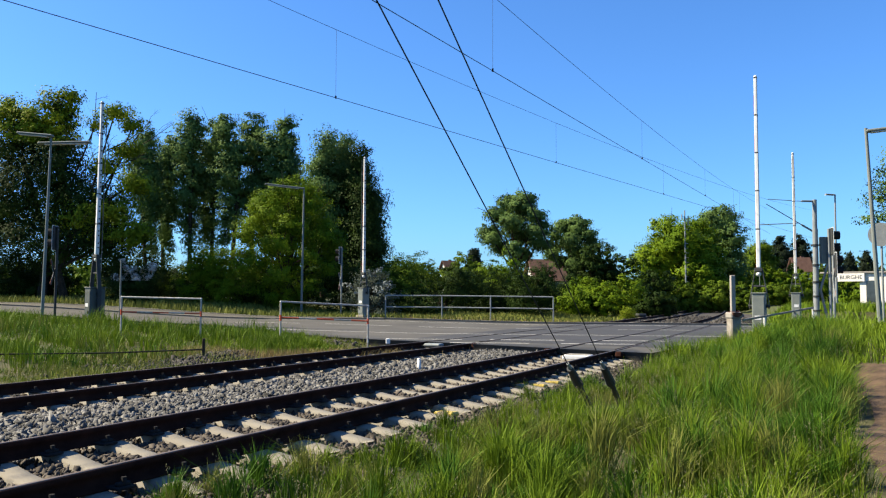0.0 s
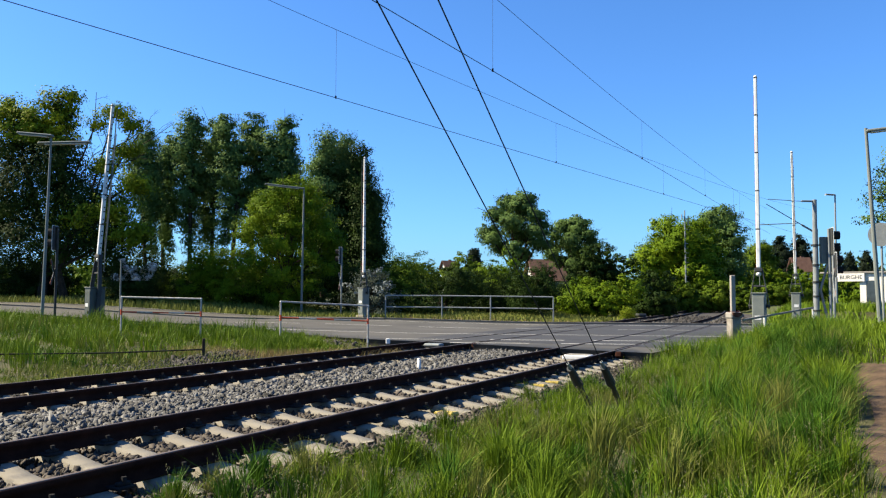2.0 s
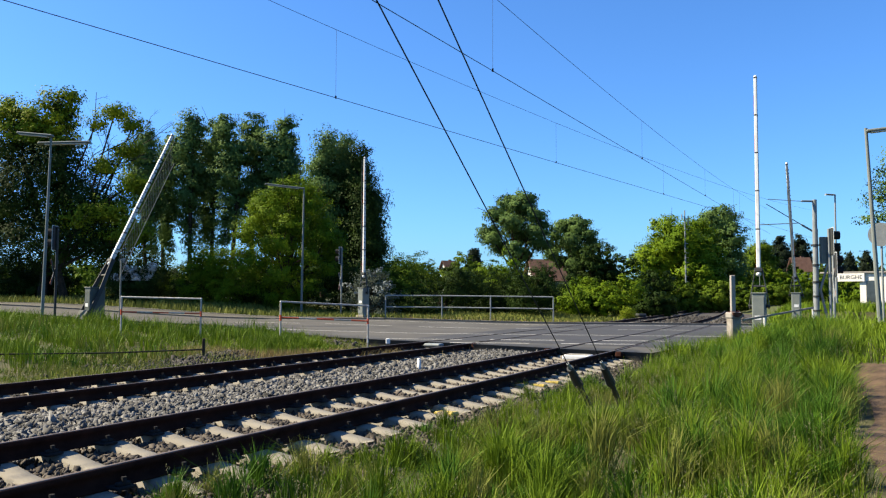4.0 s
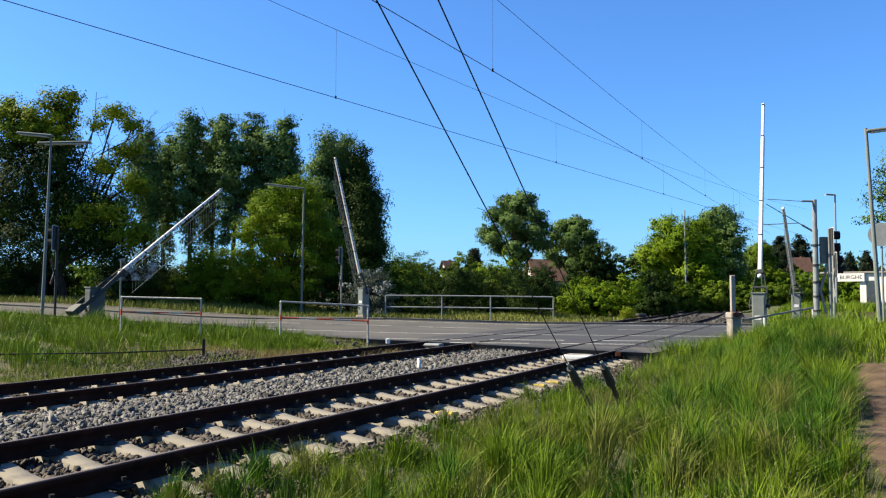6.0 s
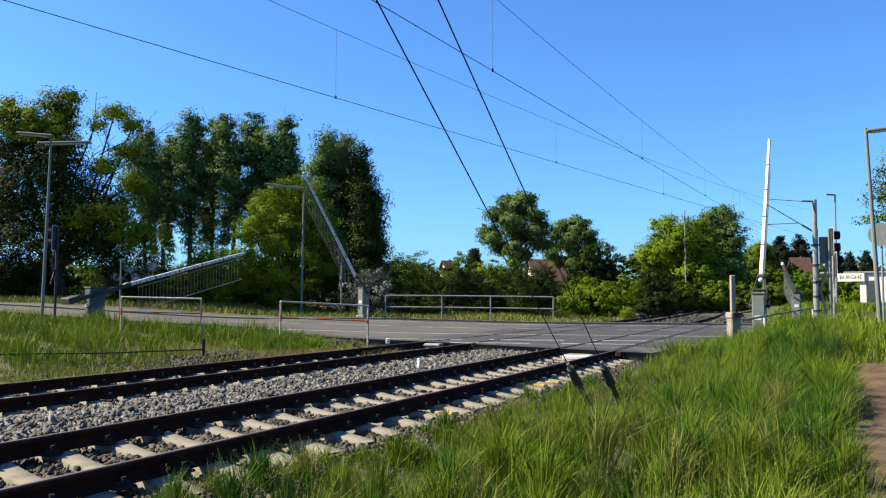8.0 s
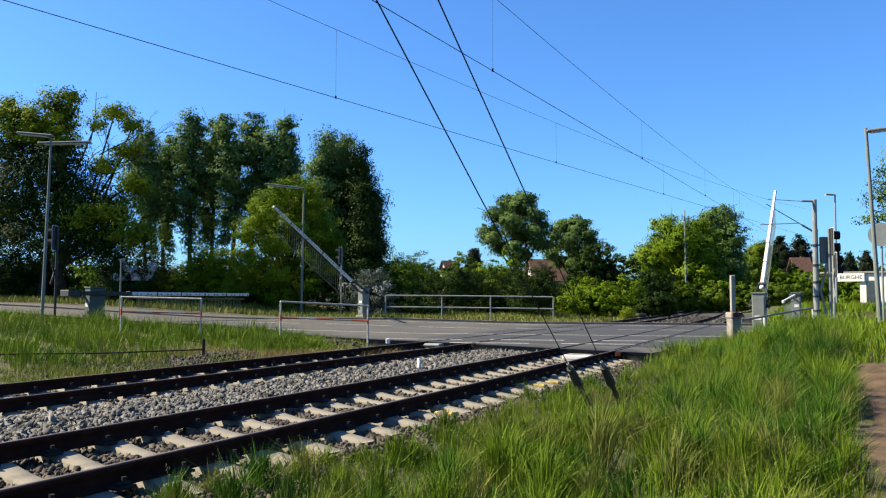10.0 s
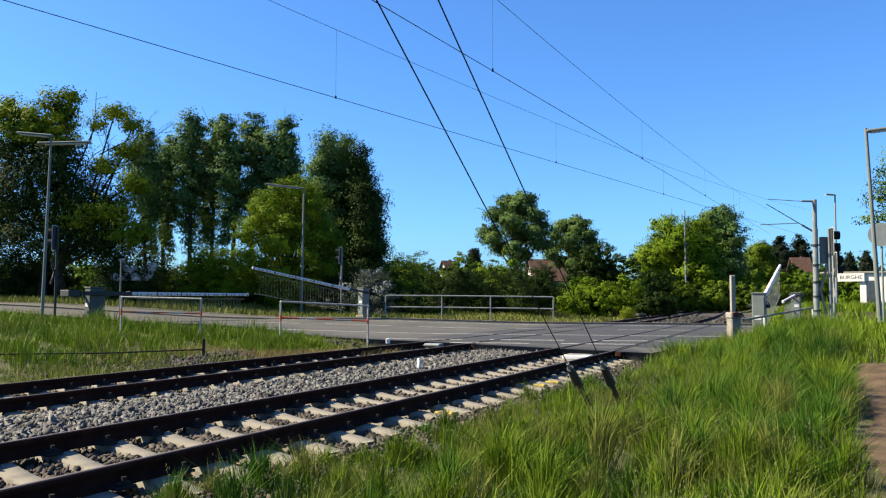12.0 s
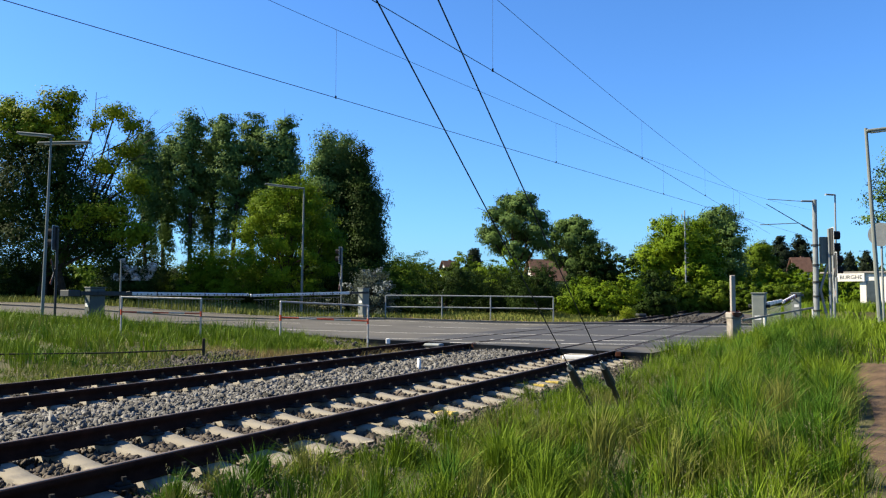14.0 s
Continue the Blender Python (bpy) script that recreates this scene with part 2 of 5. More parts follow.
# ---- ground ----
def build_ground():
    def axis(lo, hi, fine_lo, fine_hi, step):
        mid = np.arange(fine_lo, fine_hi, step)
        left = fine_lo - np.geomspace(step, fine_lo - lo, 26)[::-1]
        right = fine_hi + np.geomspace(step, hi - fine_hi, 26)
        return np.concatenate([left, mid, right])
    xs, ys = axis(-2600, 2600, -34, 34, 0.5), axis(-600, 4200, -4, 62, 0.5)
    gx, gy = np.meshgrid(xs, ys)
    gz = ground_z(gx, gy)
    n, m = gx.shape
    idx = np.arange(n * m).reshape(n, m)
    faces = np.stack([idx[:-1, :-1], idx[:-1, 1:], idx[1:, 1:], idx[1:, :-1]], -1).reshape(-1, 4)
    me = mesh_of("ground", np.stack([gx, gy, gz], -1), faces, "soil")
    me.materials.append(M["lawn"])
    cx, cy = gx[:-1, :-1] + 0.25, gy[:-1, :-1] + 0.25
    slot = np.zeros(cx.shape, dtype=np.int32)
    slot[np.hypot(cx, cy) > 58] = 1
    me.polygons.foreach_set("material_index", slot.ravel())
    me.polygons.foreach_set("use_smooth", np.ones(slot.size, dtype=bool))
    tagged(new("ground", me), "uneven grassy ground on both sides of the railway", "ground", kind="structure")
    # the trodden path, with a wandering edge, and the gravel bed under the tracks
    us = np.linspace(-60, 7.0, 60)
    near = [tuple(map(float, on_track(u, -6.6 + 0.18 * math.sin(u * 1.7) + 0.08 * math.sin(u * 4.1)))) for u in us]
    far = [tuple(map(float, on_track(u, -4.97 + 0.08 * math.sin(u * 1.3 + 1) + 0.05 * math.sin(u * 5.0)))) for u in us]
    tagged(strip("path", near, far, lambda x, y: ground_z(x, y) + 0.025, "path", 8), "trodden brown earth path through the grass", "path", kind="structure")
    us = np.linspace(-60, 130, 90)
    near = [tuple(map(float, on_track(u, -1.25 + 0.10 * math.sin(u * 1.1) + 0.05 * math.sin(u * 3.7)))) for u in us]
    far = [tuple(map(float, on_track(u, 7.35 + 0.12 * math.sin(u * 0.9) + 0.06 * math.sin(u * 3.1)))) for u in us]
    tagged(strip("track_bed", near, far, lambda x, y: np.maximum(ground_z(x, y) + 0.015, -0.285), "bed", 14), "grey gravel bed under the railway tracks", "track bed", kind="structure")


def strip(name, near, far, z, material, cols=10, skirt=0.0):
    """A sheet between two lines of as many stations."""
    near, far = np.array(near, dtype=float), np.array(far, dtype=float)
    def dense(p):
        out = []
        for a, b in zip(p, p[1:]):
            k = 6
            out += [a + (b - a) * i / k for i in range(k)]
        return np.array(out + [p[-1]])
    a, b = dense(near), dense(far)
    t = np.linspace(0, 1, cols)[None, :, None]
    g = a[:, None] * (1 - t) + b[:, None] * t
    zz = z(g[..., 0], g[..., 1])
    v = np.concatenate([g, zz[..., None]], -1)
    n, m = zz.shape
    idx = np.arange(n * m).reshape(n, m)
    faces = np.stack([idx[:-1, :-1], idx[:-1, 1:], idx[1:, 1:], idx[1:, :-1]], -1).reshape(-1, 4)
    v = v.reshape(-1, 3)
    if skirt:
        for col in (0, m - 1):
            low = v[idx[:, col]] - np.array([0, 0, skirt])
            k = len(v) + np.arange(n)
            v = np.concatenate([v, low])
            e = np.stack([idx[:-1, col], idx[1:, col], k[1:], k[:-1]], -1)
            faces = np.concatenate([faces, e if col else e[:, ::-1]])
    return new(name, mesh_of(name, v, faces, material))


def build_road():
    tagged(strip("road", NEAR_EDGE, FAR_EDGE, road_z, "asphalt", 12, 0.35), "worn grey asphalt road over the tracks", "road", kind="structure")
    # dark new asphalt round the rails
    un = np.linspace(10.2, 31, 8)
    p = [on_track(u0 + 0.25 * (2.2), -1.6) for u0 in un - 0.0]
    q = [on_track(u0 + 2.0, 6.9) for u0 in un]
    tagged(strip("crossing_surface", p, q, lambda x, y: road_z(x, y) + 0.004, "newasphalt", 8), "dark newer asphalt between the rails", "road surface", kind="structure")
    lines = [("edge_line", -7.0, 15.0, 27.6, 0.14, 0), ("edge_line", -9.0, 16.0, 38.4, 0.14, 0), ("cycle_line", -1.6, 9.0, 23.7, 0.16, 3.0), ("cycle_line", 0.2, 7.6, 21.9, 0.16, 3.0), ("centre_line", -9, 15, 33.0, 0.14, 4.0)]
    for name, x0, x1, y_mid, w, dash in lines:
        slope = -0.17 if name != "cycle_line" else -0.11
        spans = [(x0, x1)]
        if dash:
            spans = [(a, min(a + dash * 0.72, x1)) for a in np.arange(x0, x1, dash)]
        for a, b in spans:
            k = np.linspace(a, b, 8)
            near = [(t, y_mid + slope * t) for t in k]
            far = [(t, y_mid + slope * t + w) for t in k]
            tagged(strip(name, near, far, lambda x, y: road_z(x, y) + 0.009, "roadpaint", 2), "faded white road marking", "road marking", "road markings", "structure")
    # footway on the far side, a low step above the road
    far = FAR_EDGE[7:]
    near = [(x, y - w) for (x, y), w in zip(far, (0.1, 1.7, 2.7, 2.9, 2.9, 2.9, 2.9))]
    tagged(strip("pavement", near, far, lambda x, y: road_z(x, y) + 0.07, "pavement", 4, 0.2), "rough pale asphalt footway beside the road", "pavement", kind="structure")
    near2 = [(x, y - 0.14) for x, y in near]
    tagged(strip("kerb", near2, near, lambda x, y: road_z(x, y) + 0.075, "kerb", 2, 0.2), "pale kerb of the footway", "kerb", kind="structure")
    # kerb along the far side
    far2 = [(x + 0.02, y + 0.22) for x, y in FAR_EDGE]
    tagged(strip("kerb", FAR_EDGE, far2, lambda x, y: road_z(x, y) + 0.09, "kerb", 3, 0.2), "pale concrete kerb along the road", "kerb", kind="structure")


# ---- railway ----
GAUGE, SECOND = 1.505, 4.21
PROFILE = [(-0.036, 0), (-0.030, 0.006), (0.030, 0.006), (0.036, 0), (0.036, -0.033), (0.010, -0.046), (0.010, -0.118), (0.062, -0.134), (0.062, -0.144), (-0.062, -0.144), (-0.062, -0.134), (-0.010, -0.118), (-0.010, -0.046), (-0.036, -0.033)]


def rail_mesh(name, v, u0, u1, profile, material, step=1.0):
    us = np.linspace(u0, u1, max(3, int((u1 - u0) / step)))
    rings = []
    for dv, dz in profile:
        x, y = on_track(us, v + dv)
        rings.append(np.stack([x, y, np.full(us.shape, dz - 0.006)], -1))
    vtx = np.stack(rings, 1).reshape(-1, 3)
    n, m = len(us), len(profile)
    i = np.arange(n - 1)[:, None] * m
    j = np.arange(m)[None]
    j2 = (j + 1) % m
    faces = np.stack([i + j, i + j2, i + m + j2, i + m + j], -1).reshape(-1, 4)
    return mesh_of(name, vtx, faces, material)


SLEEPERS = ((0.0, -4.70, 0.572), (SECOND, -1.76, 0.6))  # first rail, place of one sleeper, spacing
SKEW = 11.0  # the sleepers lie a little aslant


def sleeper_mesh():
    """Pre-stressed concrete sleeper, 2.6 m, high under the rails and hollowed towards the middle and the ends."""
    half = [(0.12, 0.085, 0.125, -0.046), (0.30, 0.086, 0.126, -0.038), (0.46, 0.088, 0.130, -0.022), (0.60, 0.092, 0.135, -0.006), (0.70, 0.092, 0.135, 0.0), (0.84, 0.092, 0.135, 0.0), (0.98, 0.090, 0.132, -0.012), (1.12, 0.088, 0.130, -0.024), (1.27, 0.085, 0.128, -0.036), (1.30, 0.078, 0.122, -0.05)]
    sec = [(-y, t, b, z) for y, t, b, z in half[::-1]] + half
    v = []
    for y, top, bot, z in sec:
        v += [(-bot, y, -0.24), (-top - 0.012, y, z - 0.022), (-top + 0.004, y, z), (top - 0.004, y, z), (top + 0.012, y, z - 0.022), (bot, y, -0.24)]
    f = []
    for s in range(len(sec) - 1):
        for j in range(5):
            f.append((s * 6 + j, s * 6 + j + 1, s * 6 + 7 + j, s * 6 + 6 + j))
    for s in (0, len(sec) - 1):
        f += [(s * 6, s * 6 + 1, s * 6 + 4, s * 6 + 5), (s * 6 + 1, s * 6 + 2, s * 6 + 3, s * 6 + 4)]
    return mesh_of("sleeper", v, f, "sleeper")


def clip_mesh():
    bm = B()
    box(bm, 0, 0, 0.012, 0.16, 0.34, 0.022, bevel=0.005)
    for s in (-1, 1):
        box(bm, 0, s * 0.115, 0.035, 0.11, 0.05, 0.03, bevel=0.006)
        rod(bm, (0, s * 0.125, 0.03), (0, s * 0.125, 0.085), 0.02, n=6)
    me = bpy.data.meshes.new("rail_clip")
    bm.to_mesh(me)
    bm.free()
    me.materials.append(M["black"])
    return me


def build_tracks():
    sl, cl = sleeper_mesh(), clip_mesh()
    for (v0, u0, gap), label, ends in zip(SLEEPERS, ("railway track with rusty rails on pale concrete sleepers", "second railway track with rusty rails on concrete sleepers"), ((9.3, 31.0), (10.9, 30.0))):
        tr = empty("railway_track", Matrix(), label, "railway track", "railway tracks")
        for dv in (0, GAUGE):
            r = new("rail", rail_mesh("rail", v0 + dv, -13, 110, PROFILE, "rail"))
            r.parent = tr
            h = new("railhead", rail_mesh("railhead", v0 + dv, -13, 110, [(-0.027, 0.009), (0.027, 0.009), (0.024, 0.004), (-0.024, 0.004)], "railtop"))
            h.parent = r
        for i in range(-18, 112):
            u = u0 + gap * i
            if ends[0] + 0.1 < u < ends[1] - 0.2 or u > 60:
                continue
            x, y = on_track(u, v0 + GAUGE / 2)
            s = new("sleeper", sl)
            s.matrix_basis = pose(float(x), float(y), -0.152 + random.uniform(-0.012, 0.004), 0, random.uniform(-0.6, 0.6), math.degrees(TH + KAP * u) - SKEW + random.uniform(-1.2, 1.2))
            s.parent = tr
            for dv in ((0, GAUGE) if u < 14 else ()):
                x, y = on_track(u, v0 + dv)
                c = new("rail_clip", cl)
                c.matrix_basis = pose(float(x), float(y), -0.152, 0, 0, math.degrees(TH + KAP * u))
                c.parent = tr
        # flange grooves through the road
        for dv in (0.075, GAUGE - 0.075):
            gme = rail_mesh("flange_groove", v0 + dv, ends[0] + 0.4, ends[1] - 0.6, [(-0.04, 0.012), (0.04, 0.012), (0.04, 0.0), (-0.04, 0.0)], "black")
            g = new("flange_groove", gme)
            g.parent = tr


def stones(name, pts, size, material, seed, label, flat=0.75):
    """Loose angular stones at the given places."""
    rng = np.random.default_rng(seed)
    n = len(pts)
    cube = np.array([(-1, -1, -1), (1, -1, -1), (1, 1, -1), (-1, 1, -1), (-1, -1, 1), (1, -1, 1), (1, 1, 1), (-1, 1, 1)], dtype=float)
    q = np.array([(0, 3, 2, 1), (4, 5, 6, 7), (0, 1, 5, 4), (1, 2, 6, 5), (2, 3, 7, 6), (3, 0, 4, 7)])
    s = cube[None] * rng.uniform(0.22, 1.0, (n, 8, 3)) * np.array([1.45, 0.95, 0.7]) * (size * rng.lognormal(0, 0.3, (n, 1, 1)))
    s[..., 2] *= flat
    ax = rng.normal(size=(n, 4))
    ax /= np.linalg.norm(ax, axis=1, keepdims=True)
    w, x, y, z = ax.T
    R = np.stack([np.stack([1 - 2 * (y * y + z * z), 2 * (x * y - z * w), 2 * (x * z + y * w)], -1), np.stack([2 * (x * y + z * w), 1 - 2 * (x * x + z * z), 2 * (y * z - x * w)], -1), np.stack([2 * (x * z - y * w), 2 * (y * z + x * w), 1 - 2 * (x * x + y * y)], -1)], 1)
    v = np.einsum("nij,nkj->nki", R, s) + pts[:, None]
    faces = (np.arange(n)[:, None, None] * 8 + q[None]).reshape(-1, 4)
    ob = new(name, mesh_of(name, v, faces, material))
    return tagged(ob, label, "ballast", kind="stuff")


def ballast_height(u, v):
    """Ballast fills the cribs to just under the sleepers, with a mound between the tracks."""
    z = np.full(np.shape(v), -0.236)
    z = z + 0.08 * smooth(np.abs(v - 2.85), 1.25, 0.55)
    z = z - 0.16 * smooth(-v, 0.55, 1.3) - 0.12 * smooth(v, 6.6, 7.4)
    return z


def build_ballast():
    rng = np.random.default_rng(5)
    def scatter(n, u0, u1, v0, v1):
        u, v = rng.uniform(u0, u1, n), rng.uniform(v0, v1, n)
        keep = (np.abs(v) > 0.085) & (np.abs(v - GAUGE) > 0.085) & (np.abs(v - SECOND) > 0.085) & (np.abs(v - SECOND - GAUGE) > 0.085)
        # leave the sleepers clear
        for first, u00, gap in SLEEPERS:
            f = (u - u00 - (v - first - GAUGE / 2) * math.tan(radians(SKEW))) / gap
            over = (np.abs(f - np.round(f)) * gap < 0.118) & (np.abs(v - first - GAUGE / 2) < 1.25)
            keep &= ~(over & (rng.uniform(0, 1, n) > 0.012))
        u, v = u[keep], v[keep]
        x, y = on_track(u, v)
        keep = ~on_road(x, y)
        z = ballast_height(u, v) + rng.uniform(-0.025, 0.018, len(u))
        return np.stack([x, y, z], -1)[keep]
    for n, u0, u1, size, seed, where in ((66000, -9.5, 0, 0.030, 6, "between the sleepers"), (44000, 0, 12, 0.033, 7, "beside the rails")):
        p = scatter(n, u0, u1, -1.0, 7.1)
        v = to_track(p[:, 0], p[:, 1])[1] + rng.normal(0, 0.12, len(p))
        crib = (v < 1.7) | (np.abs(v - SECOND - GAUGE / 2) < 0.95)
        stones("ballast", p[~crib], size, "stone", seed, "pale grey crushed stone ballast " + where)
        stones("ballast", p[crib], size * 0.92, "cribstone", seed + 20, "brown-stained crushed stone ballast " + where)
    stones("ballast", scatter(9000, 30, 56, -1.2, 7.2), 0.08, "darkstone", 8, "grey crushed stone ballast beyond the road")
    # dark heap of old stones beside the far track
    n = 4200
    u, v = rng.normal(6.2, 1.9, n), rng.normal(8.5, 0.6, n)
    x, y = on_track(u, v)
    z = ground_z(x, y) + 0.13 * np.exp(-((u - 6.4) / 2.0) ** 2 - ((v - 8.6) / 0.6) ** 2) + rng.uniform(-0.03, 0.03, n)
    stones("old_ballast_heap", np.stack([x, y, z], -1), 0.042, "darkstone", 9, "dark heap of old ballast in the grass")


# ---- plants ----
def leaf_cloud(pts, size, rng, out=None, far=False):
    """One small leaf a point; the leaves face roughly outwards and up. Far ones are three-cornered."""
    n = len(pts)
    nrm = rng.normal(size=(n, 3)) * 0.3
    if out is not None:
        nrm += out + np.array([0, 0, 0.2])
    nrm /= np.linalg.norm(nrm, axis=1, keepdims=True) + 1e-9
    a = np.cross(nrm, rng.normal(size=(n, 3)))
    a /= np.linalg.norm(a, axis=1, keepdims=True) + 1e-9
    b = np.cross(nrm, a)
    s = size * rng.uniform(0.6, 1.3, (n, 1))
    if far:
        v = np.stack([pts - a * s * 0.5 - b * s * 0.4, pts + b * s * 0.6, pts + a * s * 0.5 - b * s * 0.3], 1)
        return v.reshape(-1, 3), np.arange(n * 3).reshape(n, 3)
    v = np.stack([pts - a * s * 0.5, pts + b * s * 0.36, pts + a * s * 0.5, pts - b * s * 0.36], 1)
    return v.reshape(-1, 3), np.arange(n * 4).reshape(n, 4)


def crown_points(blobs, n, clump, rng, hollow=0.5):
    """Leaf places in sprays through a set of ellipsoids (x, y, z, rx, ry, rz), and the way outwards at each."""
    vol = np.array([b[3] * b[4] * b[5] for b in blobs]) ** 0.72
    vol /= vol.sum()
    per = 64
    pts, ways = [], []
    for b, w in zip(blobs, vol):
        k = max(4, int(n * w / per))
        d = rng.normal(size=(k, 3))
        d /= np.linalg.norm(d, axis=1, keepdims=True)
        inner = rng.uniform(0, 1, (k, 1)) < 0.12
        r = np.where(inner, rng.uniform(0.15, 0.6, (k, 1)), rng.uniform(hollow, 1, (k, 1)) ** 0.5 * rng.uniform(0.82, 1.12, (k, 1)))
        c = np.array(b[:3]) + d * r * np.array(b[3:])
        # each spray is a flattened puff, longer along its branch, that droops at its outer end
        m = np.clip(rng.normal(size=(k, per, 3)), -1.3, 1.3)
        along = (m * d[:, None]).sum(-1, keepdims=True)
        m = m + d[:, None] * along * 0.5
        m[..., 2] = m[..., 2] * 0.62 - 0.05 * along[..., 0] ** 2
        m = m * clump * rng.uniform(0.45, 1.4, (k, 1, 1))
        pts.append((c[:, None] + m).reshape(-1, 3))
        ways.append((d[:, None] * 0.9 + m / clump * 0.42).reshape(-1, 3))
    return np.concatenate(pts), np.concatenate(ways)


def limb(bm, a, b, r1, r2, rng, depth, spread):
    """A bent branch and its forks."""
    a, b = Vector(a), Vector(b)
    mid = (a + b) / 2 + Vector(rng.normal(size=3) * 0.06 * (b - a).length)
    rod(bm, a, mid, r1, (r1 + r2) / 2, 6, False)
    rod(bm, mid, b, (r1 + r2) / 2, r2, 6, False)
    if depth:
        for _ in range(3):
            d = (b - a).normalized() + Vector(rng.normal(size=3)) * spread
            f = a.lerp(b, rng.uniform(0.45, 0.95))
            limb(bm, f, f + d.normalized() * (b - a).length * rng.uniform(0.22, 0.42), r2, r2 * 0.4, rng, depth - 1, spread)


def plant(name, x, y, h, blobs, leaf, label, category, n=9000, size=0.2, clump=0.3, trunk=0.2, seed=1, bare=2, hollow=0.5, group="", fork=0.35, accent=None, accent_from=0.45):
    """A tree or shrub whose top lies h above the railheads: tapered trunk with limbs, and a crown of many leaves. Blobs are in shares of h about the foot."""
    rng = np.random.default_rng(seed)
    z = float(ground_z(x, y)) - 0.05
    h = h - max(z, 0)
    t = empty(name, pose(x, y, z), label, category, group)
    bm = B()
    for s in range(1 if trunk > 0.06 else 3):
        lean = Vector((rng.normal() * 0.03 * h, rng.normal() * 0.03 * h, h * fork))
        rod(bm, (0, 0, 0), lean, trunk, trunk * 0.75, 8, False)
        for b in blobs:
            c = Vector(b[:3]) * h
            limb(bm, lean * rng.uniform(0.75, 1.0), c + Vector((0, 0, b[5] * h * 0.2)), trunk * 0.45, trunk * 0.14, rng, bare, 0.5)
    part("trunk", bm, "bark", t)
    pts, out = crown_points([tuple(c * h for c in b) for b in blobs], int(n * (3.0 if y > 58 else 2.5)), clump * 0.86, rng, hollow)
    up = pts[:, 2] > 0.05
    if accent and accent_from > 0.6:  # lighter leaves at the top hold its sunlight in their colour
        up &= (pts[:, 2] < accent_from * h) | (rng.uniform(0, 1, len(pts)) < 0.25)
    v, f = leaf_cloud(pts[up], size * (0.68 if y > 58 else 0.56), rng, out[up], y > 58)
    cr = new("crown", mesh_of("crown", v, f, LEAF[leaf]))
    cr.parent = t
    # accent leaves: blossom on the shrubs, painted sunlight on the maple's top
    if accent:
        k, m, s2 = accent
        pts, out = crown_points([tuple(c * h for c in b) for b in blobs], m, clump * 0.6, rng, 0.9)
        up = pts[:, 2] > accent_from * h
        v, f = leaf_cloud(pts[up], s2, rng, out[up])
        fl = new("blossom", mesh_of("blossom", v, f, LEAF[k]))
        fl.parent = t
    return t


def round_blobs(rng, n, w, lo, hi, rr):
    """Lobes round an axis for a broad crown."""
    out = []
    for i in range(n):
        z = lo + (hi - lo) * (i + 0.5) / n
        a = i * 2.4 + rng.uniform(-0.5, 0.5)
        q = w * math.sin(math.pi * min(0.94, 0.2 + 0.72 * (z - lo) / (hi - lo))) * 0.62
        r = rr * rng.uniform(0.8, 1.25)
        out.append((q * math.cos(a), q * math.sin(a), z, r, r, r * 0.85))
    return out


def lobes(seed, n, mid, rx, rz, r, core=0.0):
    """Boughs spread over an egg-shaped crown, with hollows of shade between them."""
    rng = np.random.default_rng(seed)
    out = [(0, 0, mid, rx * core, rx * core, rz * core)] if core else []
    for i in range(n):
        q = 1 - 2 * (i + 0.5) / n
        a = i * 2.39996 + rng.uniform(-0.3, 0.3)
        w = math.sqrt(1 - q * q) * (1 - 0.22 * q)
        k = r * rng.uniform(0.75, 1.3)
        out.append((rx * w * math.cos(a), rx * w * math.sin(a), mid + rz * q, k * 1.15, k * 1.15, k * 0.8))
    return out


def bush(x, y, h, w, leaf, seed, label="dense green bush at the edge of the grass", n=5000, size=0.17, name="bush", accent=None, depth=0.8):
    rng = np.random.default_rng(seed)
    k = 7
    blobs = []
    for i in range(k):
        a = rng.uniform(0, 6.28)
        q = rng.uniform(0.1, 0.62)
        hh = rng.uniform(0.30, 0.72) * (1.0 - 0.35 * q)
        r = rng.uniform(0.26, 0.36)
        blobs.append((math.cos(a) * q * w / h * 0.8, math.sin(a) * q * w / h * 0.8 * depth, hh, r * w / h * 0.85, r * w / h * 0.85 * depth, r))
    blobs.append((0, 0, 0.3, 0.42 * w / h, 0.42 * w / h * depth, 0.3))
    return plant(name, x, y, h, blobs, leaf, label, "bush" if name == "bush" else "shrub", n, size * max(1.0, y / 58), 0.22, 0.05, seed, 1, 0.6, fork=0.15, accent=accent)


